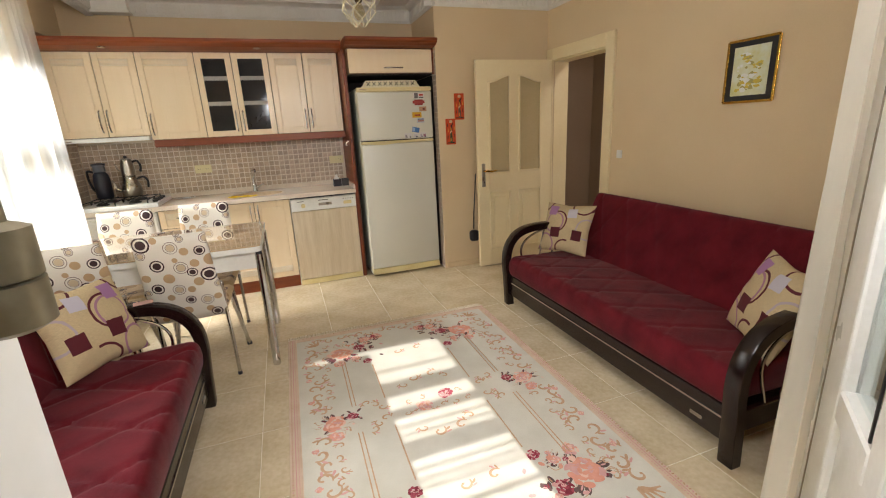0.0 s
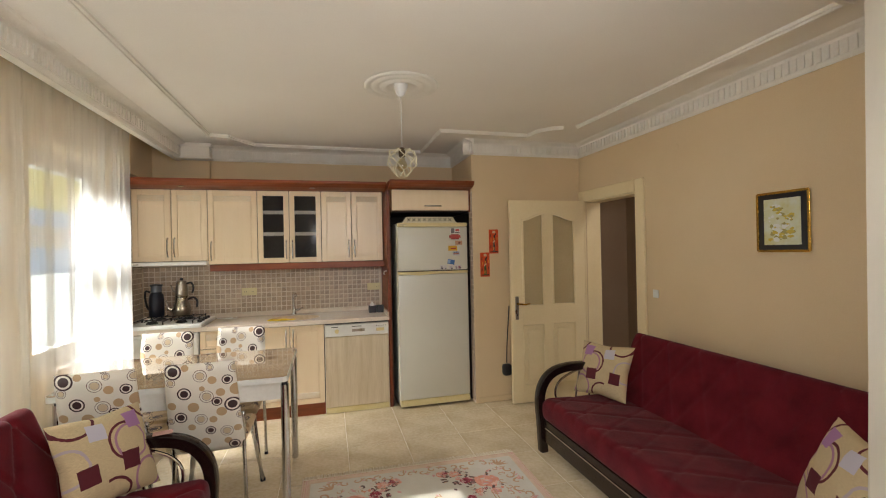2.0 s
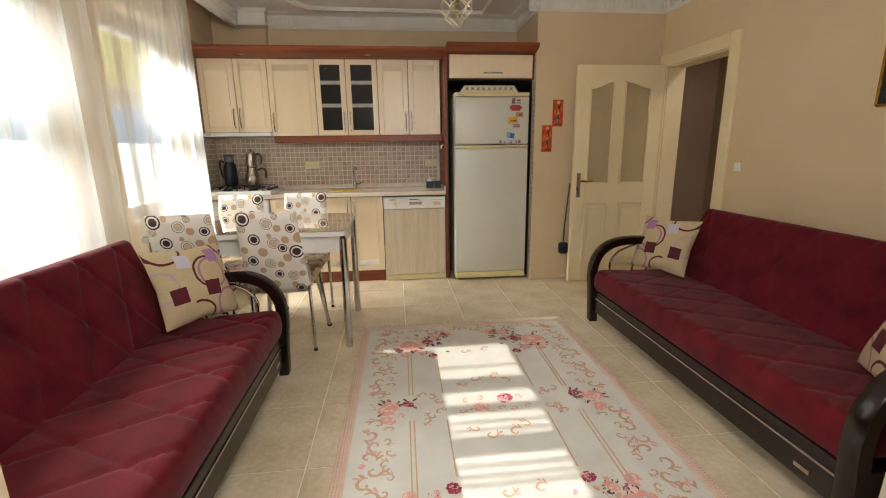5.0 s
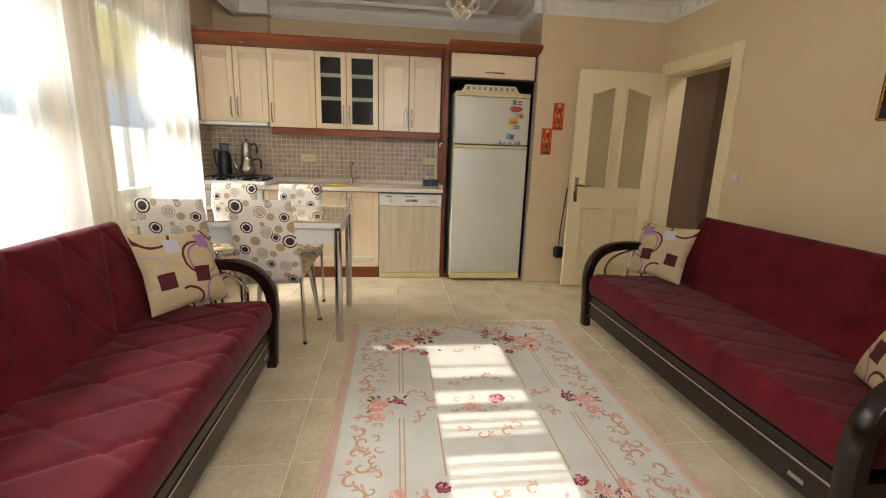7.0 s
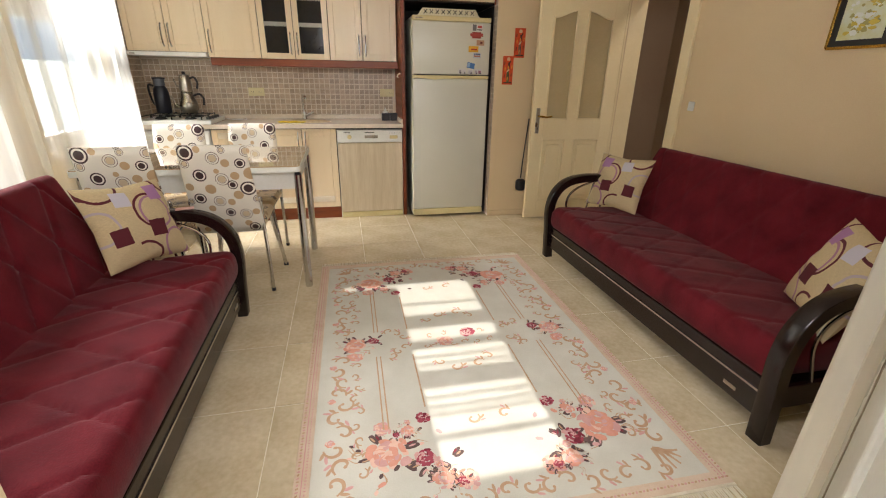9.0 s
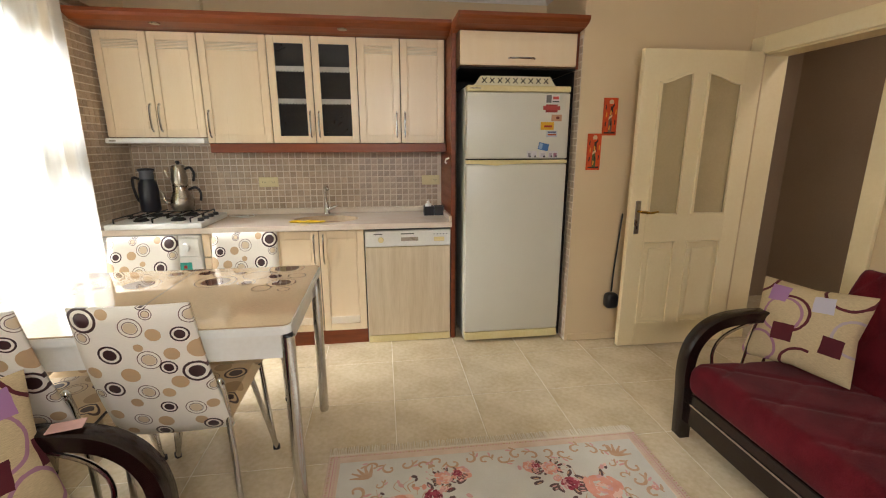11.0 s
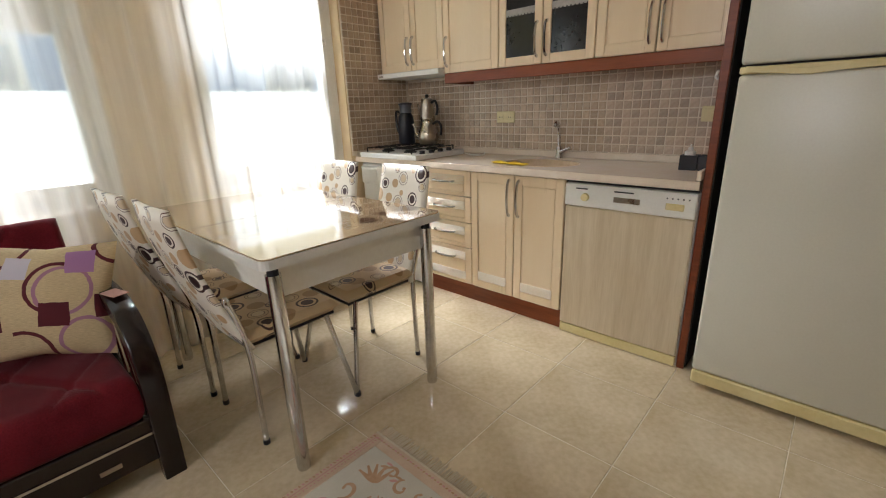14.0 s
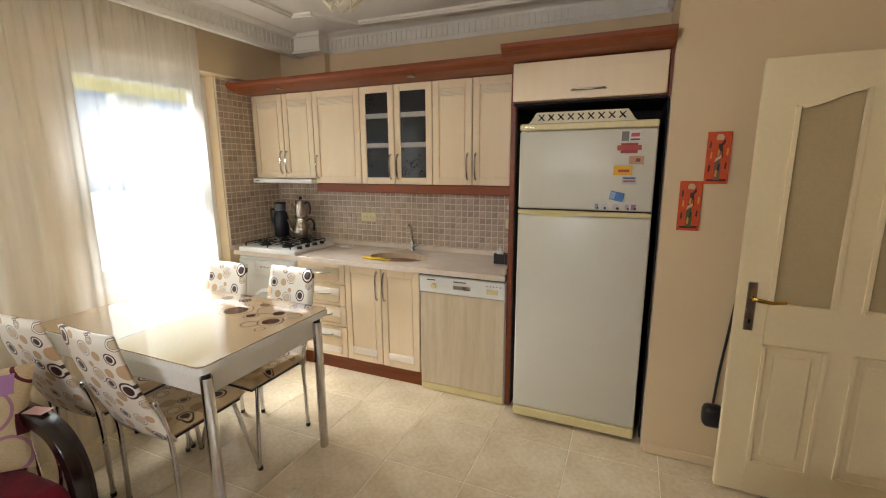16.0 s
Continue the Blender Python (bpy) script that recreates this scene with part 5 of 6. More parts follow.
t = thing("light_switch", "white light switch beside the door frame", "switch", at=(XE - 0.001, 2.95, 1.128))
part("plate", box(XE - 0.01, XE - 0.001, 2.922, 2.982, 1.098, 1.164, 0.003), M_WHITE, t)
part("rocker", box(XE - 0.014, XE - 0.01, 2.932, 2.972, 1.108, 1.154, 0.002), M_WHITE, t)
t = thing("junction_cover", "round wall-coloured junction cover", "cover", at=(XE - 0.001, 2.72, 2.27))
part("disc", lathe([(0.035, 0), (0.033, 0.003), (0, 0.003)], 0, 0, 24), M_WALL, t, local=True).matrix_basis = Matrix.Rotation(radians(-90), 4, "Y")


def pendant():
    x, y = 0.925, 2.71
    t = thing("pendant_lamp", "cream wire cage pendant lamp on a thin white cord", "lamp", at=(x, y, 2.59))
    part("ceiling_cup", lathe([(0.045, 2.589), (0.045, 2.575), (0.03, 2.53), (0.012, 2.51)], x, y, 20), M_WHITE, t, "white ceiling cup", smooth=True)
    part("cord", tube([(x, y, 2.512), (x, y, 2.18)], 0.0028, 6), M_CORD, t)
    part("socket", lathe([(0.014, 2.185), (0.022, 2.175), (0.022, 2.13), (0.018, 2.125)], x, y, 16), material("bronze_socket", "5a4a34", rough=0.35, metal=0.8), t, "dark bronze bulb holder", smooth=True)
    part("bulb", lathe([(0.013, 2.125), (0.02, 2.105), (0.032, 2.08), (0.032, 2.06), (0.018, 2.035), (0, 2.03)], x, y, 18), M_BULB, t, smooth=True)
    bm = bmesh.new()
    n = 6
    lev = [(0.022, 2.168, 0), (0.078, 2.165, 0.0), (0.094, 2.12, 0.5), (0.094, 2.075, 0.0), (0.06, 2.03, 0.5), (0.03, 2.0, 0.0)]
    P = lambda k, i: (x + lev[k][0] * math.cos((i + lev[k][2]) * 2 * math.pi / n), y + lev[k][0] * math.sin((i + lev[k][2]) * 2 * math.pi / n), lev[k][1])
    for i in range(n):
        tube([P(0, i), P(1, i)], 0.0032, 5, bm)
        for k in range(1, 5):
            a = P(k, i)
            for j in ((i, i - 1) if lev[k][2] == 0 else (i, i + 1)):
                tube([a, P(k + 1, j)], 0.0032, 5, bm)
    part("cage", bm, M_CREAMWIRE, t, "cream wire cage")


pendant()

t = thing("hanging_brush", "black dustpan brush hanging on a long black strap behind the door", "brush", at=(2.15, 3.99, 0.26))
part("head", box(2.105, 2.2, 3.95, 4.03, 0.265, 0.38, 0.03, seg=3), M_BLACK, t, smooth=True)
part("strap", tube([(2.15, 3.99, 0.39), (2.16, 4.0, 0.55), (2.2, 4.02, 0.95)], 0.006, 8), M_IRON, t, smooth=True)


# ---- dining set ----
def disc(x, y, r, c="48291f"):
    return ("ring", x, y, 0.0, 2 * r, c)


def ringlet(x, y, r, w=0.004, c="5a3a2c"):
    return ("ring", x, y, r, w, c)


M_TOP = painted("table_glass_print", "c2a986", [s for k, ox in ((1, 0.0), (-1, -0.80)) for s in (
    disc(ox - k * 0.235, 3.25, 0.062), ringlet(ox - k * 0.235, 3.25, 0.088), disc(ox + k * 0.045, 3.44, 0.06), ringlet(ox + k * 0.045, 3.44, 0.085),
    disc(ox + k * 0.07, 3.19, 0.042), ringlet(ox + k * 0.07, 3.19, 0.062), disc(ox - k * 0.09, 3.215, 0.024), ringlet(ox - k * 0.09, 3.215, 0.038),
    disc(ox + k * 0.02, 3.3, 0.03), ringlet(ox - k * 0.07, 3.33, 0.065), ringlet(ox + k * 0.12, 3.3, 0.04), ringlet(ox - k * 0.0, 3.12, 0.04), ringlet(ox + k * 0.1, 3.09, 0.024),
    disc(ox - k * 0.33, 3.4, 0.035), disc(ox - k * 0.38, 3.47, 0.026), ringlet(ox - k * 0.24, 3.38, 0.05), disc(ox - k * 0.16, 3.38, 0.024, "8a6a50"))], rough=0.06, bump=0.0)
for m in (M_TOP,):
    q = m.node_tree.nodes["Principled BSDF"].inputs
    q["Coat Weight"].default_value, q["Coat IOR"].default_value, q["Coat Roughness"].default_value = 1.0, 2.1, 0.02
M_TOP.node_tree.nodes["Principled BSDF"].inputs["Coat Weight"].default_value = 1.0
M_TOP.node_tree.nodes["Principled BSDF"].inputs["Coat IOR"].default_value = 1.65


def table():
    t = thing("dining_table", "extending dining table with a ringed beige glass top", "table", at=(-0.4, 3.08, 0))
    x0, x1, y0, y1 = -1.0, 0.208, 2.68, 3.485
    def slab(z0, z1, inset, mat, name, label, xa=x0, xb=x1):
        bm = bmesh.new()
        r, pts = 0.035, []
        for cx, cy, a0 in ((xb - r, y1 - r, 0), (xa + r, y1 - r, 90), (xa + r, y0 + r, 180), (xb - r, y0 + r, 270)):
            for k in range(6):
                a = radians(a0 + 18 * k)
                pts.append((cx + (r - inset) * math.cos(a), cy + (r - inset) * math.sin(a)))
        lo, hi = [bm.verts.new((*p, z0)) for p in pts], [bm.verts.new((*p, z1)) for p in pts]
        bm.faces.new(lo[::-1])
        bm.faces.new(hi)
        for i in range(len(pts)):
            bm.faces.new((lo[i], lo[(i + 1) % len(pts)], hi[(i + 1) % len(pts)], hi[i]))
        return part(name, uv_box(bm), mat, t, label)
    slab(0.7645, 0.795, 0.0, M_WHITE, "tabletop", "white rounded tabletop board")
    # the printed glass lies on the board
    g = slab(0.7955, 0.801, 0.004, M_TOP, "glass_top", "glossy beige glass with brown rings")
    part("joint", box(-0.402, -0.399, y0 + 0.006, y1 - 0.006, 0.8005, 0.8015), M_BLACK, g, "thin dark seam between the leaves")
    for a, b, c, d in ((x0 + 0.05, x1 - 0.035, y0 + 0.045, y0 + 0.063), (x0 + 0.05, x1 - 0.035, y1 - 0.063, y1 - 0.045),
                       (x1 - 0.053, x1 - 0.035, y0 + 0.0631, y1 - 0.0631), (x0 + 0.05, x0 + 0.068, y0 + 0.0631, y1 - 0.0631)):
        part("apron", box(a, b, c, d, 0.655, 0.764, 0.0015), M_GREYWHITE, t, "off-white apron board")
    for x in (x0 + 0.05, x1 - 0.02):
        for y in (y0 + 0.04, y1 - 0.09):
            l = part("leg", lathe([(0.022, 0.0), (0.024, 0.012), (0.0245, 0.745)], x, y, 20), M_CHROME, t, "polished chrome leg", smooth=True)
            part("collar", lathe([(0.018, 0.745), (0.018, 0.7645)], x, y, 16), M_BLACK, l)


table()


def dining_chair():
    """Faces +y; its back stands at y = 0 and its middle is x = 0."""
    c = thing("dining_chair", "dining chair in white vinyl with brown rings, on thin chrome legs", "chair", "chairs round the table")
    w = 0.185
    bm = bmesh.new()
    n = 12
    rows = []
    for j in range(n + 1):
        v = j / n
        z = 0.41 + 0.535 * v
        y = 0.13 - 0.17 * v - 0.02 * math.sin(math.pi * v)
        hw = w * (1.03 - 0.12 * v)
        for side, dy in ((0, -0.016), (1, 0.016)):
            rows.append([bm.verts.new((hw * (2 * i / 10 - 1), y + dy * (1 if 0 < i < 10 and 0 < j < n else 0.5) - 0.012 * (1 - (2 * i / 10 - 1) ** 2), z + (0.004 if j == n else 0))) for i in range(11)])
    L = bm.loops.layers.uv.new("uv")
    def quad(a, b, cc, d):
        f = bm.faces.new((a, b, cc, d))
        f.smooth = True
        for loop in f.loops:
            loop[L].uv = (loop.vert.co.x + (0.9 if loop.vert.co.y > 99 else 0), loop.vert.co.z)
    for j in range(n):
        for s in (0, 1):
            for i in range(10):
                quad(rows[2 * j + s][i], rows[2 * j + s][i + 1], rows[2 * j + 2 + s][i + 1], rows[2 * j + 2 + s][i])
        for i in (0, 10):
            quad(rows[2 * j][i], rows[2 * j + 1][i], rows[2 * j + 3][i], rows[2 * j + 2][i])
    for j in (0, n):
        for i in range(10):
            quad(rows[2 * j][i], rows[2 * j][i + 1], rows[2 * j + 1][i + 1], rows[2 * j + 1][i])
    part("backrest", bm, M_CHAIR, c)
    bm = pad(0.38, 0.40, 0.05, 16, 16, lambda u, v: 0.006, 0.03)
    bmesh.ops.translate(bm, vec=(0, 0.31, 0.445), verts=bm.verts)
    part("seat", bm, M_CHAIRSEAT, c, "tan ringed vinyl seat", smooth=True)
    part("seat_frame", box(-0.17, 0.17, 0.12, 0.49, 0.408, 0.42, 0.003), M_BLACK, c)
    for s in (-1, 1):
        part("rear_leg", tube(curve([(s * 0.187, 0.115, 0.0), (s * 0.184, 0.118, 0.25), (s * 0.18, 0.115, 0.42), (s * 0.186, 0.088, 0.55), (s * 0.186, 0.07, 0.61)], 4), 0.011, 10), M_CHROME, c, smooth=True)
        b = part("bolt", lathe([(0.013, 0.602), (0.014, 0.62), (0.006, 0.632), (0, 0.632)], s * 0.186, 0.068, 10), M_CHROME, c, smooth=True)
        part("front_leg", tube([(s * 0.165, 0.45, 0.415), (s * 0.222, 0.528, 0.0)], 0.011, 10), M_CHROME, c, smooth=True)
        for p in ((s * 0.187, 0.115), (s * 0.222, 0.528)):
            part("foot_cap", lathe([(0.013, 0.0), (0.013, 0.02)], *p, 10), M_BLACK, c, "black foot cap")
    return c


first = dining_chair()
first.matrix_basis = pose(-0.217, 2.575, 0)
copy_thing(first, pose(-0.69, 2.555, 0, 0, 0, 3))["label"] = "dining chair in white ringed vinyl, tucked between curtain and sofa arm"
copy_thing(first, pose(-0.71, 3.585, 0, 0, 0, 180))["label"] = "dining chair in white ringed vinyl, its back to the washing machine"
copy_thing(first, pose(-0.215, 3.635, 0, 0, 0, 179))["label"] = "dining chair in white ringed vinyl, its back to the drawers"


# ---- sofas ----
def quilt(u, v):
    """Relief of slanting stitched lines with a few creases."""
    s = 0.0
    for a, b in ((0.27, 1), (0.27, -1)):
        k = (v + b * u * 0.55 + 0.1) / a
        d = abs(k - round(k)) * a
        s -= 0.011 * math.exp(-((d / 0.013) ** 2))
    return s + 0.004 * math.sin(6 * u + 3 * v) * math.sin(5 * v)


def sofa(label, deep, lean=-63, rest=0.775):
    """Front at x = 0 facing -x, running from y = 0 to 2."""
    s = thing("sofa_bed", label, "sofa", "pair of sofas")
    seat = pad(0.76, 1.86, 0.165, 60, 140, lambda u, v: deep * quilt(u, v), 0.05, 4.0)
    bmesh.ops.translate(seat, vec=(0.40, 1.0, 0.335), verts=seat.verts)
    for v in seat.verts:
        v.co.z -= 0.03 * (v.co.x / 0.78)
        if v.co.x < 0.06:
            v.co.z -= 0.02 * (1 - v.co.x / 0.06) if v.co.z > 0.33 else 0
    part("seat", seat, M_VELVET, s, "quilted burgundy seat", smooth=True)
    back = pad(0.56, 1.86, 0.15, 46, 140, lambda u, v: deep * quilt(u, v), 0.06, 3.0)
    bmesh.ops.transform(back, matrix=Matrix.Translation((rest, 1.0, 0.575)) @ Matrix.Rotation(radians(lean), 4, "Y"), verts=back.verts)
    part("backrest", back, M_VELVET, s, "quilted burgundy backrest", smooth=True)
    bm = box(0.03, 0.07, 0.06, 1.94, 0.085, 0.25, 0.004)
    box(0.07, 0.78, 0.08, 1.92, 0.2, 0.25, bm=bm)
    box(0.76, 0.79, 0.06, 1.94, 0.12, 0.262, bm=bm)
    part("base", bm, M_DARKWOOD, s)
    part("trim_strip", box(0.025, 0.0295, 0.07, 1.93, 0.192, 0.201), M_CHROME, s, "thin chrome strip")
    part("name_plate", box(0.026, 0.0295, 0.17, 0.23, 0.125, 0.14), M_STEEL, s)
    for y in (0.035, 1.965):
        path = curve([(0.04, y, 0.0), (0.03, y, 0.2), (0.02, y, 0.38), (0.05, y, 0.5), (0.13, y, 0.58), (0.26, y, 0.612), (0.45, y, 0.61), (0.7, y, 0.585), (0.86, y, 0.56)], 6)
        arm = part("arm", beam_path(path, 0.068, 0.055, side=(0, 1, 0)), M_DARKWOOD, s, "bowed dark lacquered arm", smooth=True)
        part("arm_tube", tube(curve([(0.2, y, 0.25), (0.15, y, 0.42), (0.2, y, 0.52), (0.34, y, 0.58), (0.4, y, 0.585)], 5), 0.008, 8), M_CHROME, arm, "bent chrome rod", smooth=True)
        part("arm_rod", tube([(0.3, y, 0.25), (0.36, y, 0.583)], 0.007, 8), M_CHROME, arm, smooth=True)
        part("arm_rod", tube([(0.42, y, 0.25), (0.47, y, 0.583)], 0.007, 8), M_CHROME, arm, smooth=True)
        part("rear_leg", box(0.74, 0.8, y - 0.03, y + 0.03, 0, 0.57, 0.006), M_DARKWOOD, s)
        part("side_rail", box(0.06, 0.74, y - 0.012, y + 0.012, 0.15, 0.25, 0.003), M_DARKWOOD, s)
    return s


so = sofa("burgundy velvet sofa bed with dark bowed arms, along the beige wall", 0.6)
sw = sofa("quilted burgundy sofa bed with dark bowed arms, against the curtained windows", 1.1, -70, 0.715)
sw.matrix_basis = pose(-0.12, 2.44, 0, 0, 0, 180)
so.matrix_basis = pose(1.95, 0.975, 0)

M_PILLOW = painted("cushion_print", "d3be95", [
    ("ring", 0.08, 0.03, 0.08, 0.012, "a5788e"), ("ring", 0.06, 0.04, 0.085, 0.012, "5d1c26", "w"), ("ring", 0.14, -0.14, 0.07, 0.012, "a5788e"),
    ("ring", -0.13, 0.2, 0.085, 0.013, "5d1c26"), ("ring", 0.22, 0.2, 0.07, 0.013, "5d1c26"), ("ring", -0.2, 0.0, 0.08, 0.012, "b3a4ac"), ("ring", -0.04, -0.19, 0.085, 0.013, "5d1c26", "e"),
    ("rect", -0.13, -0.06, 0.08, 0.08, 3, "571420"), ("rect", 0.055, -0.05, 0.085, 0.08, -2, "571420"), ("rect", 0.2, -0.03, 0.06, 0.085, 2, "571420"), ("rect", 0.12, 0.13, 0.08, 0.08, 2, "a77aa8"), ("rect", -0.06, 0.115, 0.075, 0.08, -5, "c4bfcc")], rough=0.85, bump=0.5)


def cushion(m, label, flip=1):
    c = thing("cushion", label, "cushion", "printed scatter cushions")
    bm = pad(0.42, 0.40, 0.15, 40, 40, lambda u, v: 0.007 * math.sin(26 * u + 14 * v + 3 * math.sin(19 * v)) * math.cos(17 * v + 5 * u) * min(1, 8 * max(abs(u), abs(v))), 0.20)
    for v in bm.verts:
        r = max(abs(v.co.x), abs(v.co.y)) / 0.2
        k = abs(v.co.x * v.co.y) / 0.04
        q = 1 - 0.10 * r * r * (1 - k)
        v.co.x *= q
        v.co.y *= q
    for f in bm.faces:
        for loop in f.loops:
            loop[bm.loops.layers.uv.active].uv.x *= flip
    part("cover", bm, M_PILLOW, c, smooth=True)
    c.matrix_basis = m
    return c


def leaning(centre, across, up):
    """The pose of a cushion by its middle, the way across it and the way up it."""
    a = Vector(across).normalized()
    n = a.cross(Vector(up)).normalized()
    m = Matrix((a, n.cross(a), n)).transposed().to_4x4()
    return Matrix.Translation(Vector(centre) - n * 0.035) @ m


cushion(leaning((2.405, 2.798, 0.614), (0.165, -0.365, 0.006), (0.147, 0.072, 0.365)), "cream cushion with burgundy squares and arcs, beside the sofa's arm", -1)
cushion(leaning((2.31, 1.18, 0.61), (-0.208, -0.341, -0.019), (0.119, -0.093, 0.371)), "cream cushion with burgundy squares, tipped over the sofa's arm", -1)
cushion(leaning((-0.50, 2.225, 0.64), (0.2, 0.345, -0.03), (-0.125, 0.107, 0.365)), "cream cushion with burgundy squares and arcs, leaning by the window")


# ---- rug ----
def rug():
    r = thing("rug", "pale floral rug with a peach border and cream fringes", "rug", at=(1.0, 1.9, 0.0))
    x0, x1, y0, y1 = 0.245, 1.745, 0.865, 2.985
    part("field", box(x0 + 0.055, x1 - 0.055, y0 + 0.05, y1 - 0.05, 0.0005, 0.009), M_RUG, r, "pale grey-green pile")
    bm = box(x0, x0 + 0.055, y0, y1, 0.0005, 0.0093, 0.002)
    box(x1 - 0.055, x1, y0, y1, 0.0005, 0.0095, 0.002, bm=bm)
    box(x0 + 0.055, x1 - 0.055, y0, y0 + 0.05, 0.0005, 0.0095, bm=bm)
    box(x0 + 0.055, x1 - 0.055, y1 - 0.05, y1, 0.0005, 0.0095, bm=bm)
    part("border", bm, M_RUGEDGE, r, "peach border")
    rnd = random.Random(11)
    for name, ya, sgn in (("fringe", y0, -1), ("fringe", y1, 1)):
        bm = bmesh.new()
        n = 190
        for i in range(n):
            x = x0 + (x1 - x0) * (i + 0.5) / n
            dx = rnd.uniform(-0.006, 0.006)
            a, b = (x - 0.0022, ya), (x + 0.0022, ya)
            L = 0.062 + rnd.uniform(-0.006, 0.008)
            vs = [bm.verts.new(p) for p in ((x - 0.0028, ya, 0.003), (x + 0.0028, ya, 0.003), (x + 0.0022 + dx, ya + sgn * L, 0.001), (x - 0.0022 + dx, ya + sgn * L, 0.001), (x, ya, 0.0075), (x + dx, ya + sgn * L, 0.004))]
            for q in ((0, 1, 2, 3), (0, 4, 5, 3), (1, 2, 5, 4), (0, 1, 4), (3, 5, 2)):
                bm.faces.new([vs[k] for k in q])
        box(x0, x1, min(ya, ya + sgn * 0.01), max(ya, ya + sgn * 0.01), 0.0005, 0.008, bm=bm)
        part(name, bm, M_FRINGE, r, "cream knotted fringe", kind="stuff")
    Z = [0.0096]
    mats = [M_TAN, M_PEACH, M_ROSE, M_PINK, M_LEAF, M_BLUSH, M_WINE]
    bm = bmesh.new()
    def ribbon(pts, w, mi, taper=True, lift=0.0):
        pts = curve([(p[0], p[1], 0) for p in pts], 4)
        Z[0] += 0.0000015
        left, right = [], []
        for i, p in enumerate(pts):
            d = (pts[min(i + 1, len(pts) - 1)] - pts[max(i - 1, 0)]).normalized()
            n = Vector((-d.y, d.x, 0))
            t = i / (len(pts) - 1)
            ww = w * (0.35 + 0.65 * math.sin(math.pi * min(0.95, t + 0.05))) if taper else w
            left.append(bm.verts.new((p.x + n.x * ww / 2, p.y + n.y * ww / 2, Z[0] + lift)))
            right.append(bm.verts.new((p.x - n.x * ww / 2, p.y - n.y * ww / 2, Z[0] + lift)))
        for i in range(len(pts) - 1):
            bm.faces.new((left[i], left[i + 1], right[i + 1], right[i])).material_index = mi
    def petal(cx, cy, r, ang, mi, lift, ratio=0.6):
        Z[0] += 0.0000015
        c, s = math.cos(ang), math.sin(ang)
        vs = []
        for k in range(9):
            a = 2 * math.pi * k / 9
            u, v = r * math.cos(a) * rnd.uniform(0.85, 1.1), r * ratio * math.sin(a) * rnd.uniform(0.8, 1.15)
            vs.append(bm.verts.new((cx + u * c - v * s, cy + u * s + v * c, Z[0] + lift)))
        bm.faces.new(vs).material_index = mi
    def rose(cx, cy, r, mi, mi2):
        tones = {1: (1, 5, 1, 3), 2: (2, 6, 2, 3), 3: (3, 5, 3, 1)}[mi]
        for ring, (q, n, s) in enumerate(((0.78, 10, 0.3), (0.55, 8, 0.3), (0.32, 6, 0.26), (0.1, 3, 0.2))):
            for k in range(n):
                a = 2 * math.pi * (k + rnd.uniform(-0.25, 0.25)) / n + ring
                rr = r * (q + rnd.uniform(-0.12, 0.12))
                petal(cx + rr * math.cos(a), cy + rr * math.sin(a), s * r * rnd.uniform(0.8, 1.25), a + 1.57 + rnd.uniform(-0.5, 0.5), rnd.choice(tones), 0.0003 + 0.0001 * ring, rnd.uniform(0.45, 0.75))
        for k in range(5):
            a = rnd.uniform(0, 6.28)
            ribbon([(cx + rr * r * math.cos(a + 1.3 * rr), cy + rr * r * math.sin(a + 1.3 * rr)) for rr in (0.2, 0.45, 0.7)], 0.05 * r, 6 if mi == 2 else 1, lift=0.0008)
    def leaf(cx, cy, r, a):
        petal(cx + r * math.cos(a), cy + r * math.sin(a), r, a, 4, 0.0002, 0.42)
        petal(cx + r * math.cos(a + 0.15), cy + r * math.sin(a + 0.15), r * 0.5, a, rnd.choice((0, 6, 3)), 0.00025, 0.3)
    def scroll(cx, cy, size, a, flip):
        pts = []
        for k in range(9):
            t = k / 8
            q = t * 4.6
            rr = size * (1 - 0.78 * t)
            pts.append((cx + rr * math.cos(a + flip * q), cy + rr * math.sin(a + flip * q)))
        ribbon(pts, size * 0.34, 0)
        petal(pts[-1][0], pts[-1][1], size * 0.2, a, 0, 0.0002, 0.8)
        b = a + flip * 1.1
        for s in (0.5, 0.95):
            petal(cx + size * 1.25 * math.cos(a + flip * s), cy + size * 1.25 * math.sin(a + flip * s), size * 0.42, a + flip * s + 0.7, 0 if s < 0.7 else 3, 0.0001, 0.38)
    cx, cy = (x0 + x1) / 2, (y0 + y1) / 2
    def bunch(x, y, sx, sy, r=0.075):
        for k in range(7):
            a = rnd.uniform(0, 6.28)
            leaf(x + r * 0.75 * math.cos(a), y + r * 0.75 * math.sin(a), r * rnd.uniform(0.28, 0.4), a)
        for k in range(9):
            a, q = rnd.uniform(0, 6.28), rnd.uniform(1.1, 2.0)
            petal(x + q * r * math.cos(a), y + q * r * math.sin(a), r * 0.14, a, rnd.choice((0, 3, 4, 5)), 0.0001)
            ribbon([(x + r * math.cos(a), y + r * math.sin(a)), (x + 1.4 * r * math.cos(a + 0.2), y + 1.4 * r * math.sin(a + 0.2)), (x + 1.8 * r * math.cos(a), y + 1.8 * r * math.sin(a))], r * 0.05, 0)
        rose(x, y, r, 1, 1)
        rose(x - sx * r * 1.5, y + sy * r * 0.5, r * 0.5, 2, 2)
        rose(x + sx * r * 0.2, y - sy * r * 1.5, r * 0.45, 3, 2)
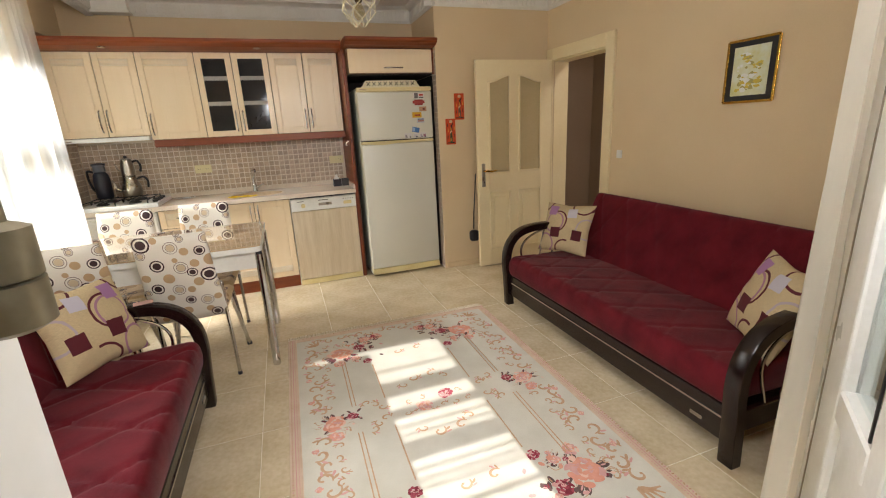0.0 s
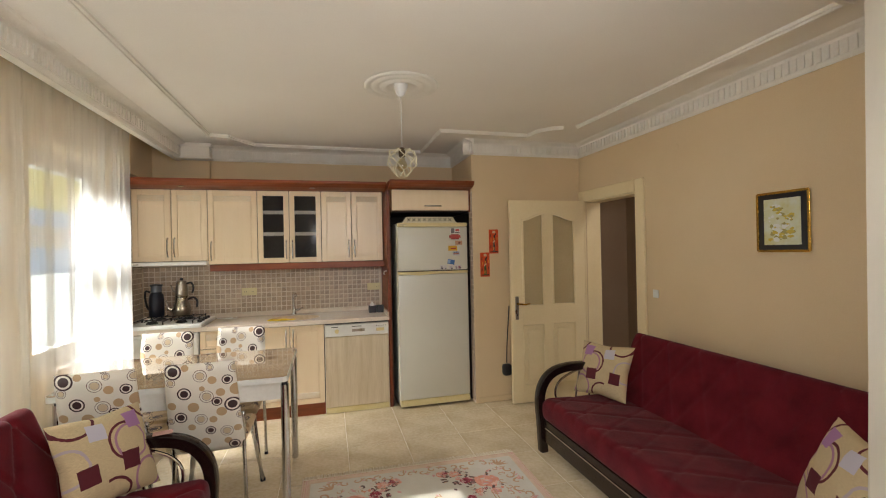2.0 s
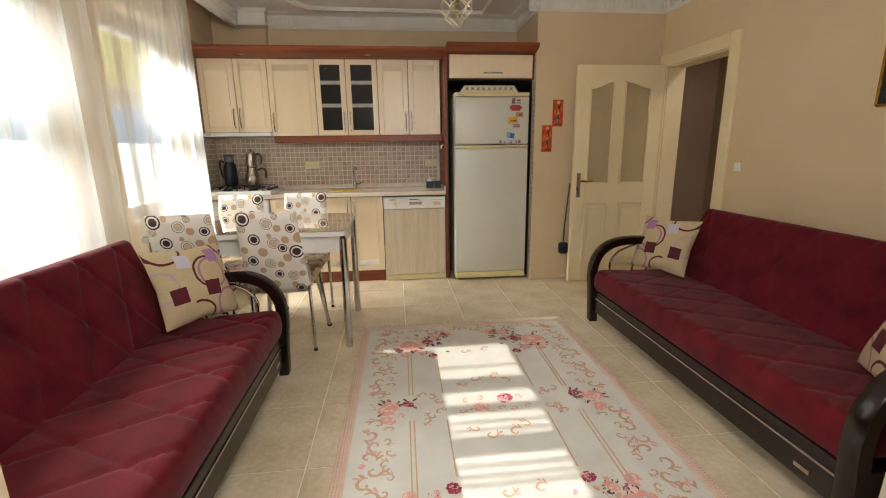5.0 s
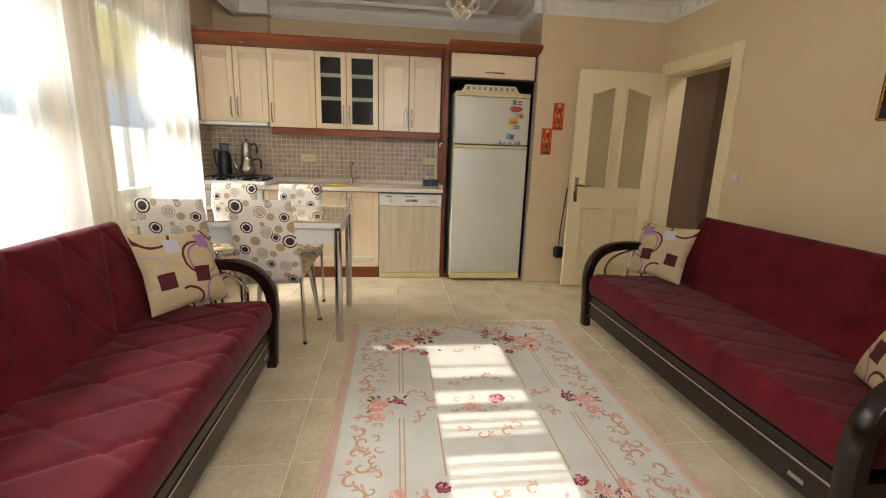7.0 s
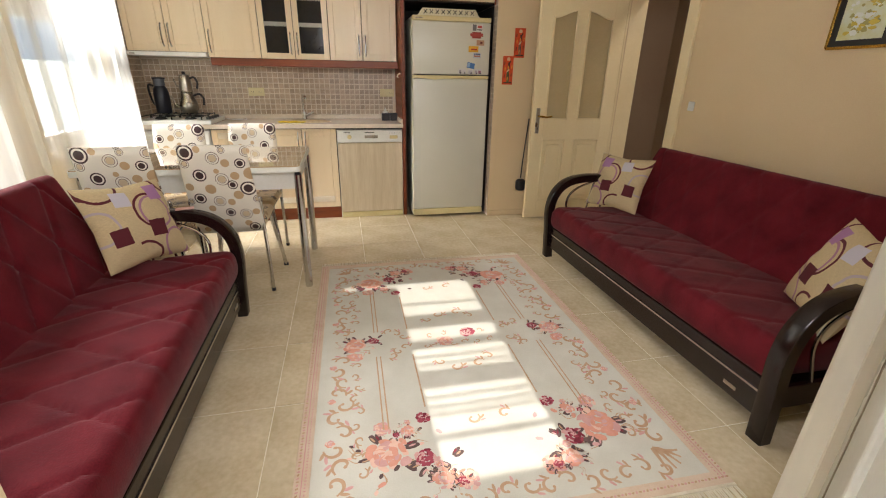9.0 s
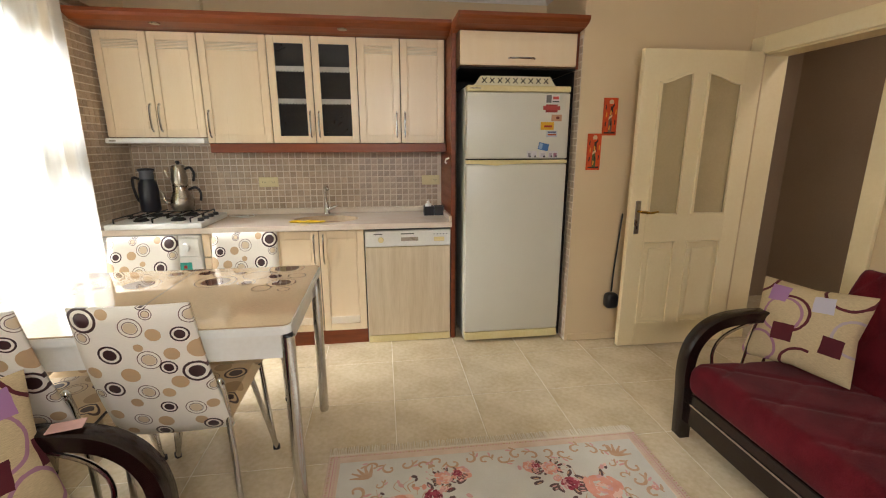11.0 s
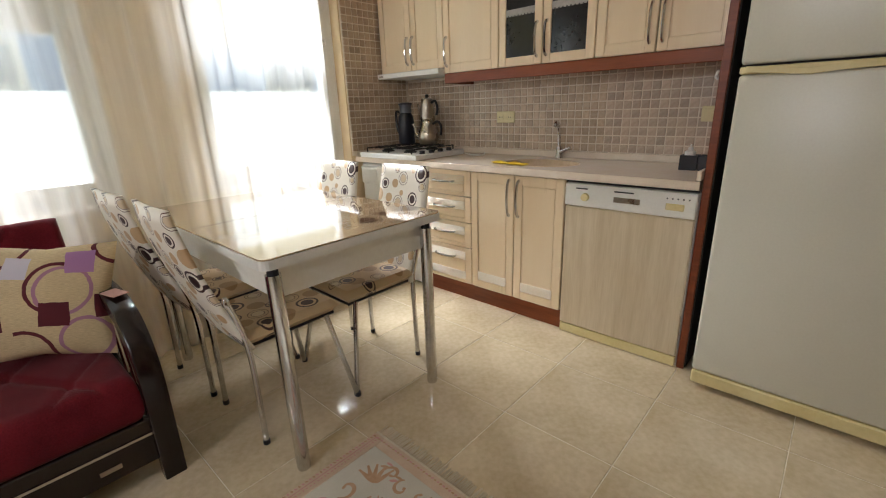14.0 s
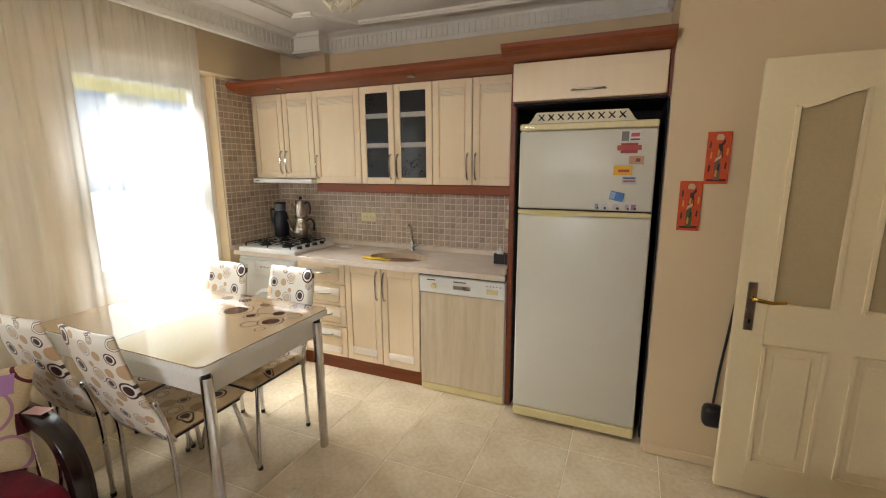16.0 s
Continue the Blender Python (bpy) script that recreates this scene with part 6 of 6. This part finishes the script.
        for k in range(5):
            a = rnd.uniform(0, 6.28)
            leaf(x - sx * r * 1.7 + r * 0.4 * math.cos(a), y + sy * r * 0.6 + r * 0.4 * math.sin(a), r * 0.3, a)
    for sx in (-1, 1):
        for sy in (-1, 1):
            bunch(cx + sx * 0.42, cy + sy * 0.72, sx, sy, 0.085)
            rose(cx + sx * 0.16, cy + sy * 0.88, 0.045, 1, 1)
            rose(cx + sx * 0.27, cy + sy * 0.56, 0.032, 2, 2)
            for k in range(6):
                a = rnd.uniform(0, 6.28)
                leaf(cx + sx * 0.22 + 0.04 * math.cos(a), cy + sy * 0.8 + 0.04 * math.sin(a), 0.025, a)
            for k in range(10):
                yy = cy + sy * (0.12 + 0.078 * k)
                scroll(cx + sx * (0.585 + 0.03 * (k % 2)), yy, 0.043, k * 0.9 + (0 if sx > 0 else 3.14), 1 if k % 2 else -1)
                scroll(cx + sx * (0.54 - 0.02 * (k % 2)), yy + 0.03, 0.026, 2 + k * 1.3, -1 if k % 2 else 1)
                if k % 3 == 1:
                    rose(cx + sx * 0.635, yy + 0.03, 0.018, 3, 1)
            for k in range(8):
                scroll(cx + sx * (0.04 + 0.072 * k), cy + sy * (0.945 + 0.018 * (k % 2)), 0.036, k * 1.4, sx if k % 2 else -sx)
            for k in range(7):
                a, q = rnd.uniform(0, 6.28), rnd.uniform(0.1, 0.5)
                petal(cx + sx * q, cy + sy * rnd.uniform(0.6, 0.9), 0.016, a, rnd.choice((1, 3, 4)), 0.0001)
            bunch(cx + sx * 0.24, cy + sy * 0.86, sx, sy, 0.042)
            bunch(cx + sx * 0.34, cy + sy * 0.62, -sx, sy, 0.03)
            for k in range(5):
                a = k * 0.42 + (0 if sy > 0 else -1.7)
                ribbon([(cx + sx * 0.56, cy + sy * 0.9), (cx + sx * (0.56 + 0.03 * math.cos(a)), cy + sy * (0.9 + 0.02 * math.sin(a))), (cx + sx * (0.56 + 0.085 * math.cos(a)), cy + sy * (0.9 + 0.08 * abs(math.sin(a))))], 0.018, 0)
            for w in (0.0, 0.02):
                ribbon([(cx + sx * (0.43 - w), cy + sy * 0.11), (cx + sx * (0.43 - w), cy + sy * 0.35), (cx + sx * (0.43 - w), cy + sy * 0.6)], 0.006, 0, False)
            ribbon([(cx + sx * 0.25, cy + sy * 0.12), (cx + sx * 0.25, cy + sy * 0.3), (cx + sx * 0.25, cy + sy * 0.5)], 0.007, 0, False)
            for k in range(3):
                scroll(cx + sx * (0.28 + 0.035 * k), cy + sy * (0.05 + 0.03 * k), 0.03, k * 2.0, sx * sy)
            scroll(cx + sx * 0.06, cy + sy * 0.25, 0.038, 0.6, sx)
            scroll(cx + sx * 0.12, cy + sy * 0.2, 0.03, 2.6, -sx)
            scroll(cx + sx * 0.07, cy + sy * 0.6, 0.034, 0.6, sx)
        bunch(cx + sx * 0.53, cy, sx, 1, 0.06)
        rose(cx + sx * 0.53, cy - 0.1, 0.035, 1, 1)
        rose(cx + sx * 0.07, cy + 0.03 * sx, 0.045, 3 if sx < 0 else 2, 2)
        for k in range(5):
            scroll(cx + sx * (0.03 + 0.035 * k), cy + 0.1 * (k % 2) - 0.06, 0.022, k * 1.7, sx)
    for s in (-1, 1):
        for k in range(150):
            yy = y0 + 0.02 + (y1 - y0 - 0.04) * k / 149
            petal(x0 + 0.014 if s < 0 else x1 - 0.014, yy, 0.006, 0.5 * (k % 3), 3 if k % 2 else 0, 0.0007, 0.6)
            petal(x0 + 0.04 if s < 0 else x1 - 0.04, yy, 0.005, 0.9 * (k % 3), 3, 0.0007, 0.5)
        for k in range(110):
            xx = x0 + 0.02 + (x1 - x0 - 0.04) * k / 109
            petal(xx, y0 + 0.02 if s < 0 else y1 - 0.02, 0.006, 0.5 * (k % 3), 3 if k % 2 else 0, 0.0007, 0.6)
        for w in (0.028,):
            ribbon([(x0 + w if s < 0 else x1 - w, y0 + 0.02), (x0 + w if s < 0 else x1 - w, cy), (x0 + w if s < 0 else x1 - w, y1 - 0.02)], 0.004, 3, False, 0.0006)
    part("printed_motif", bm, mats, r, "roses, leaves and tan scrolls", kind="stuff")
    r.matrix_basis = Matrix.Translation((1.0, 1.9, 0)) @ Matrix.Rotation(radians(-0.8), 4, "Z")


rug()


# ---- outside ----
structure("ground", box(-60, 60, -60, 60, -0.5, -0.15), material("outdoor_paving", "b8b0a4", "a39b8f", 0.9, scale=2), "pale paving outside", "ground")
# Emission paints the sunlight onto these backdrop walls.
fac = thing("apartment_building", "white and yellow neighbouring building beyond the windows, glowing in place of sunlight", "building", at=(-7, 4, -0.15))
part("wall", box(-7.3, -7, -8, 45, -0.15, 2.85), glare_wall("white_wall_glow", "fffaf2", "c3d3ea", 0.2, 0.9, 4.0, 0.95), fac, "white wall whose glow paints sun glare at its foot")
part("wall", box(-7.3, -7, -8, 45, 2.85, 8), glow("yellow_wall_glow", "f2dc94", 1.25), fac, "pale yellow upper wall with an added glow")
# Added low wall; its emission stands in for a sunlit bright band.
low = thing("garden_wall", "added low white wall just outside the windows, glowing in place of sunlight", "wall", at=(-1.95, 2.4, -0.15))
part("wall", box(-2.0, -1.93, -0.2, 5.2, -0.15, 1.38), glow("low_wall_glow", "fffaf2", 2.3), low)
for i in range(5):
    wdw = part("window", box(-6.99, -6.95, -0.1 + 2.2 * i, 0.9 + 2.2 * i, 1.62, 2.3), M_PVC, fac, "white framed window")
    part("pane", box(-6.949, -6.94, 2.2 * i, 0.8 + 2.2 * i, 1.72, 2.2), M_BLUEGLASS, wdw)
    ac = part("air_conditioner", box(-6.99, -6.72, 0.1 + 2.2 * i, 0.75 + 2.2 * i, 2.45, 2.83, 0.02), M_GREYWHITE, fac, "grey outdoor air conditioner")
    part("grille", lathe([(0.15, 0), (0.15, 0.02), (0.12, 0.012), (0.05, 0.02), (0, 0.02)], 0, 0, 20), M_IRON, ac, local=True).matrix_basis = Matrix.Translation((0.272 - 0, 0, 0)) @ Matrix.Rotation(radians(90), 4, "Y")

# Unseen screen, sized by hz() to cut the sun patch on the rug.
scr = thing("balcony_screen", "unseen white slatted screen shaped to throw bars of shade", "railing", at=(0.8, -0.8, 0))
T = math.tan(radians(39))
yb = -0.8
def hz(y):
    return T * (y - yb)
part("parapet", box(-1.5, 3.17, yb - 0.01, yb, -0.14, hz(1.06)), M_PVC, scr, "solid white parapet")
part("post", box(-1.5, 0.40, yb - 0.01, yb, hz(1.06), hz(2.75)), M_PVC, scr)
# Added blocker in place of a standing person's shadow.
part("post", box(0.401, 0.752, yb - 0.01, yb, hz(1.06), hz(2.578)), M_PVC, scr, "added panel that shades the left of the sun patch")
part("post", box(1.228, 3.17, yb - 0.01, yb, hz(1.06), hz(2.75)), M_PVC, scr)
for a, b in ((1.255, 1.278), (1.555, 1.68), (1.862, 1.935), (2.06, 2.2)):
    part("slat", box(0.752, 1.228, yb - 0.01, yb, hz(a), hz(b)), M_PVC, scr)
for a in (1.385, 1.43, 1.488, 1.72, 1.785, 2.33):
    part("wire", box(0.752, 1.228, yb - 0.012, yb, hz(a), hz(a) + 0.008), M_STEEL, scr)
# Unseen boards added round the balcony to keep skylight off the door frame.
structure("balcony_ceiling", box(-1.5, 3.3, -0.9, 0.099, 2.9, 3.0), M_WALL, "unseen pale board over the balcony that blocks skylight", "ceiling")
structure("balcony_wall_west", box(-1.62, -1.505, -0.8, 0.099, -0.14, 2.9), M_WALL, "unseen beige board beside the balcony that blocks skylight", "wall")
structure("balcony_wall", box(3.18, 3.3, -0.8, 0.099, -0.14, 2.9), M_WALL, "unseen beige board beside the balcony that blocks skylight", "wall")
part("rail", box(0.401, 1.227, yb - 0.01, yb, hz(2.625), 2.9), M_PVC, scr)


# ---- pieces: floor tiles, then mosaic ----
def tile_floor():
    px, py = 0.4525, 0.467
    rnd = random.Random(2)
    meshes = {}
    floor = bpy.data.objects["floor"]
    for i in range(-4, 10):
        for j in range(-8, 4):
            x0, x1 = 0.12 + i * px + 0.002, 0.12 + (i + 1) * px - 0.002
            y0, y1 = 3.43 + j * py + 0.002, 3.43 + (j + 1) * py - 0.002
            x0, x1, y0, y1 = max(x0, -1.28), min(x1, 4.15), max(y0, -0.04), min(y1, 4.75)
            if x1 - x0 < 0.02 or y1 - y0 < 0.02:
                continue
            key = (round(x1 - x0, 3), round(y1 - y0, 3))
            if key not in meshes:
                w, d = key[0] / 2, key[1] / 2
                bm = bmesh.new()
                c = 0.0012
                lo = [bm.verts.new(p) for p in ((-w, -d, -0.0021), (w, -d, -0.0021), (w, d, -0.0021), (-w, d, -0.0021))]
                mi = [bm.verts.new(p) for p in ((-w, -d, -c), (w, -d, -c), (w, d, -c), (-w, d, -c))]
                hi = [bm.verts.new(p) for p in ((-w + c, -d + c, 0), (w - c, -d + c, 0), (w - c, d - c, 0), (-w + c, d - c, 0))]
                bm.faces.new(hi)
                for a, b in ((lo, mi), (mi, hi)):
                    for k in range(4):
                        bm.faces.new((a[k], a[(k + 1) % 4], b[(k + 1) % 4], b[k]))
                me = bpy.data.meshes.new("floor_tile")
                bm.to_mesh(me)
                bm.free()
                me.materials.append(M_TILE)
                meshes[key] = me
            ob = new("tile", meshes[key])
            ob.parent = floor
            ob.matrix_basis = Matrix.Translation(((x0 + x1) / 2, (y0 + y1) / 2, rnd.uniform(-0.0002, 0.0)))


tile_floor()


def mosaic(a0, a1, z0, z1, pitch, put, seed, near):
    """Small square tiles over a stretch of wall; put(a, z) gives the place, near(a, z) says which are parts of their own."""
    rnd = random.Random(seed)
    own, rest = [], []
    na, nz = int((a1 - a0) / pitch), int((z1 - z0) / pitch)
    for i in range(na):
        for j in range(nz):
            a, z = a0 + (i + 0.5) * pitch, z0 + (j + 0.5) * pitch
            (own if near(a, z) else rest).append((a, z))
    return own, rest


def mosaic_wall(name, wall, own, rest, place, pitch, label):
    """place(a, z) gives the tile's pose, its face towards local -y."""
    s, c = pitch * 0.425, 0.0015
    shape = [(-s, 0, -s), (s, 0, -s), (s, 0, s), (-s, 0, s), (-s, -0.005, -s), (s, -0.005, -s), (s, -0.005, s), (-s, -0.005, s), (-s + c, -0.0065, -s + c), (s - c, -0.0065, -s + c), (s - c, -0.0065, s - c), (-s + c, -0.0065, s - c)]
    faces = [(8, 9, 10, 11)] + [(k + o, (k + 1) % 4 + o, (k + 1) % 4 + o + 4, k + o + 4) for o in (0, 4) for k in range(4)]
    me = bpy.data.meshes.new("mosaic_tile")
    me.from_pydata(shape, [], faces)
    me.materials.append(M_MOSAIC)
    for a, z in own:
        ob = new("mosaic_tile", me)
        ob.parent = wall
        ob.matrix_basis = place(a, z)
    vs, fs = [], []
    for a, z in rest:
        m, k = place(a, z), len(vs)
        vs += [m @ Vector(p) for p in shape]
        fs += [tuple(i + k for i in f) for f in faces]
    if vs:
        me = bpy.data.meshes.new(name)
        me.from_pydata([tuple(v) for v in vs], [], fs)
        me.materials.append(M_MOSAICJ)
        ob = new(name, me)
        ob.parent = wall
        tagged(ob, label, kind="stuff")


M_MOSAICJ = material("mosaic_glaze_joined", "c6b199", "a9937a", 0.3, scale=9, fine=60, bump=0.05)
nt = M_MOSAICJ.node_tree
base = nt.nodes["Principled BSDF"].inputs["Base Color"]
src = base.links[0].from_socket
isl = node(nt, "NewGeometry").outputs["Random Per Island"]
hsv = node(nt, "HueSaturation", {"Value": calc(nt, "MULTIPLY_ADD", isl, 0.3, 0.85), "Color": src})
nt.links.new(hsv.outputs[0], base)

P = 0.048
structure("splashback_grout", box(-1.268, 1.0155, YB - 0.008, YB - 0.001, 0.9, 1.429), M_MGROUT, "pale mosaic grout", "splashback")
structure("side_grout", box(XW + 0.001, XW + 0.008, 4.14, YB - 0.008, 0.9, 2.238), M_MGROUT, "pale mosaic grout", "splashback")
structure("return_grout", box(1.8428, 1.8445, YJ + 0.004, YB - 0.01, 0.0, 2.1), M_MGROUT, "pale mosaic grout", "splashback")
own, rest = mosaic(-1.268, 1.0155, 0.935, 1.429, P, None, 1, lambda a, z: 0.35 < a < 1.05)
mosaic_wall("mosaic_field", wall_north, own, rest, lambda a, z: Matrix.Translation((a, YB - 0.006, z)), P, "beige and brown mosaic field")
own, rest = mosaic(4.142, YB - 0.01, 0.93, 2.236, P, None, 2, lambda a, z: False)
mosaic_wall("mosaic_side", wall_west, own, rest, lambda a, z: Matrix.Translation((XW + 0.006, a, z)) @ Matrix.Rotation(radians(90), 4, "Z"), P, "beige and brown mosaic on the side wall")
own, rest = mosaic(YJ + 0.004, YB - 0.02, 0.02, 2.1, P, None, 3, lambda a, z: False)
mosaic_wall("mosaic_return", wall_jog_side, own, rest, lambda a, z: Matrix.Translation((1.844, a, z)) @ Matrix.Rotation(radians(-90), 4, "Z") @ Matrix.Diagonal((1, 0.3, 1, 1)), P, "beige mosaic on the short return wall")
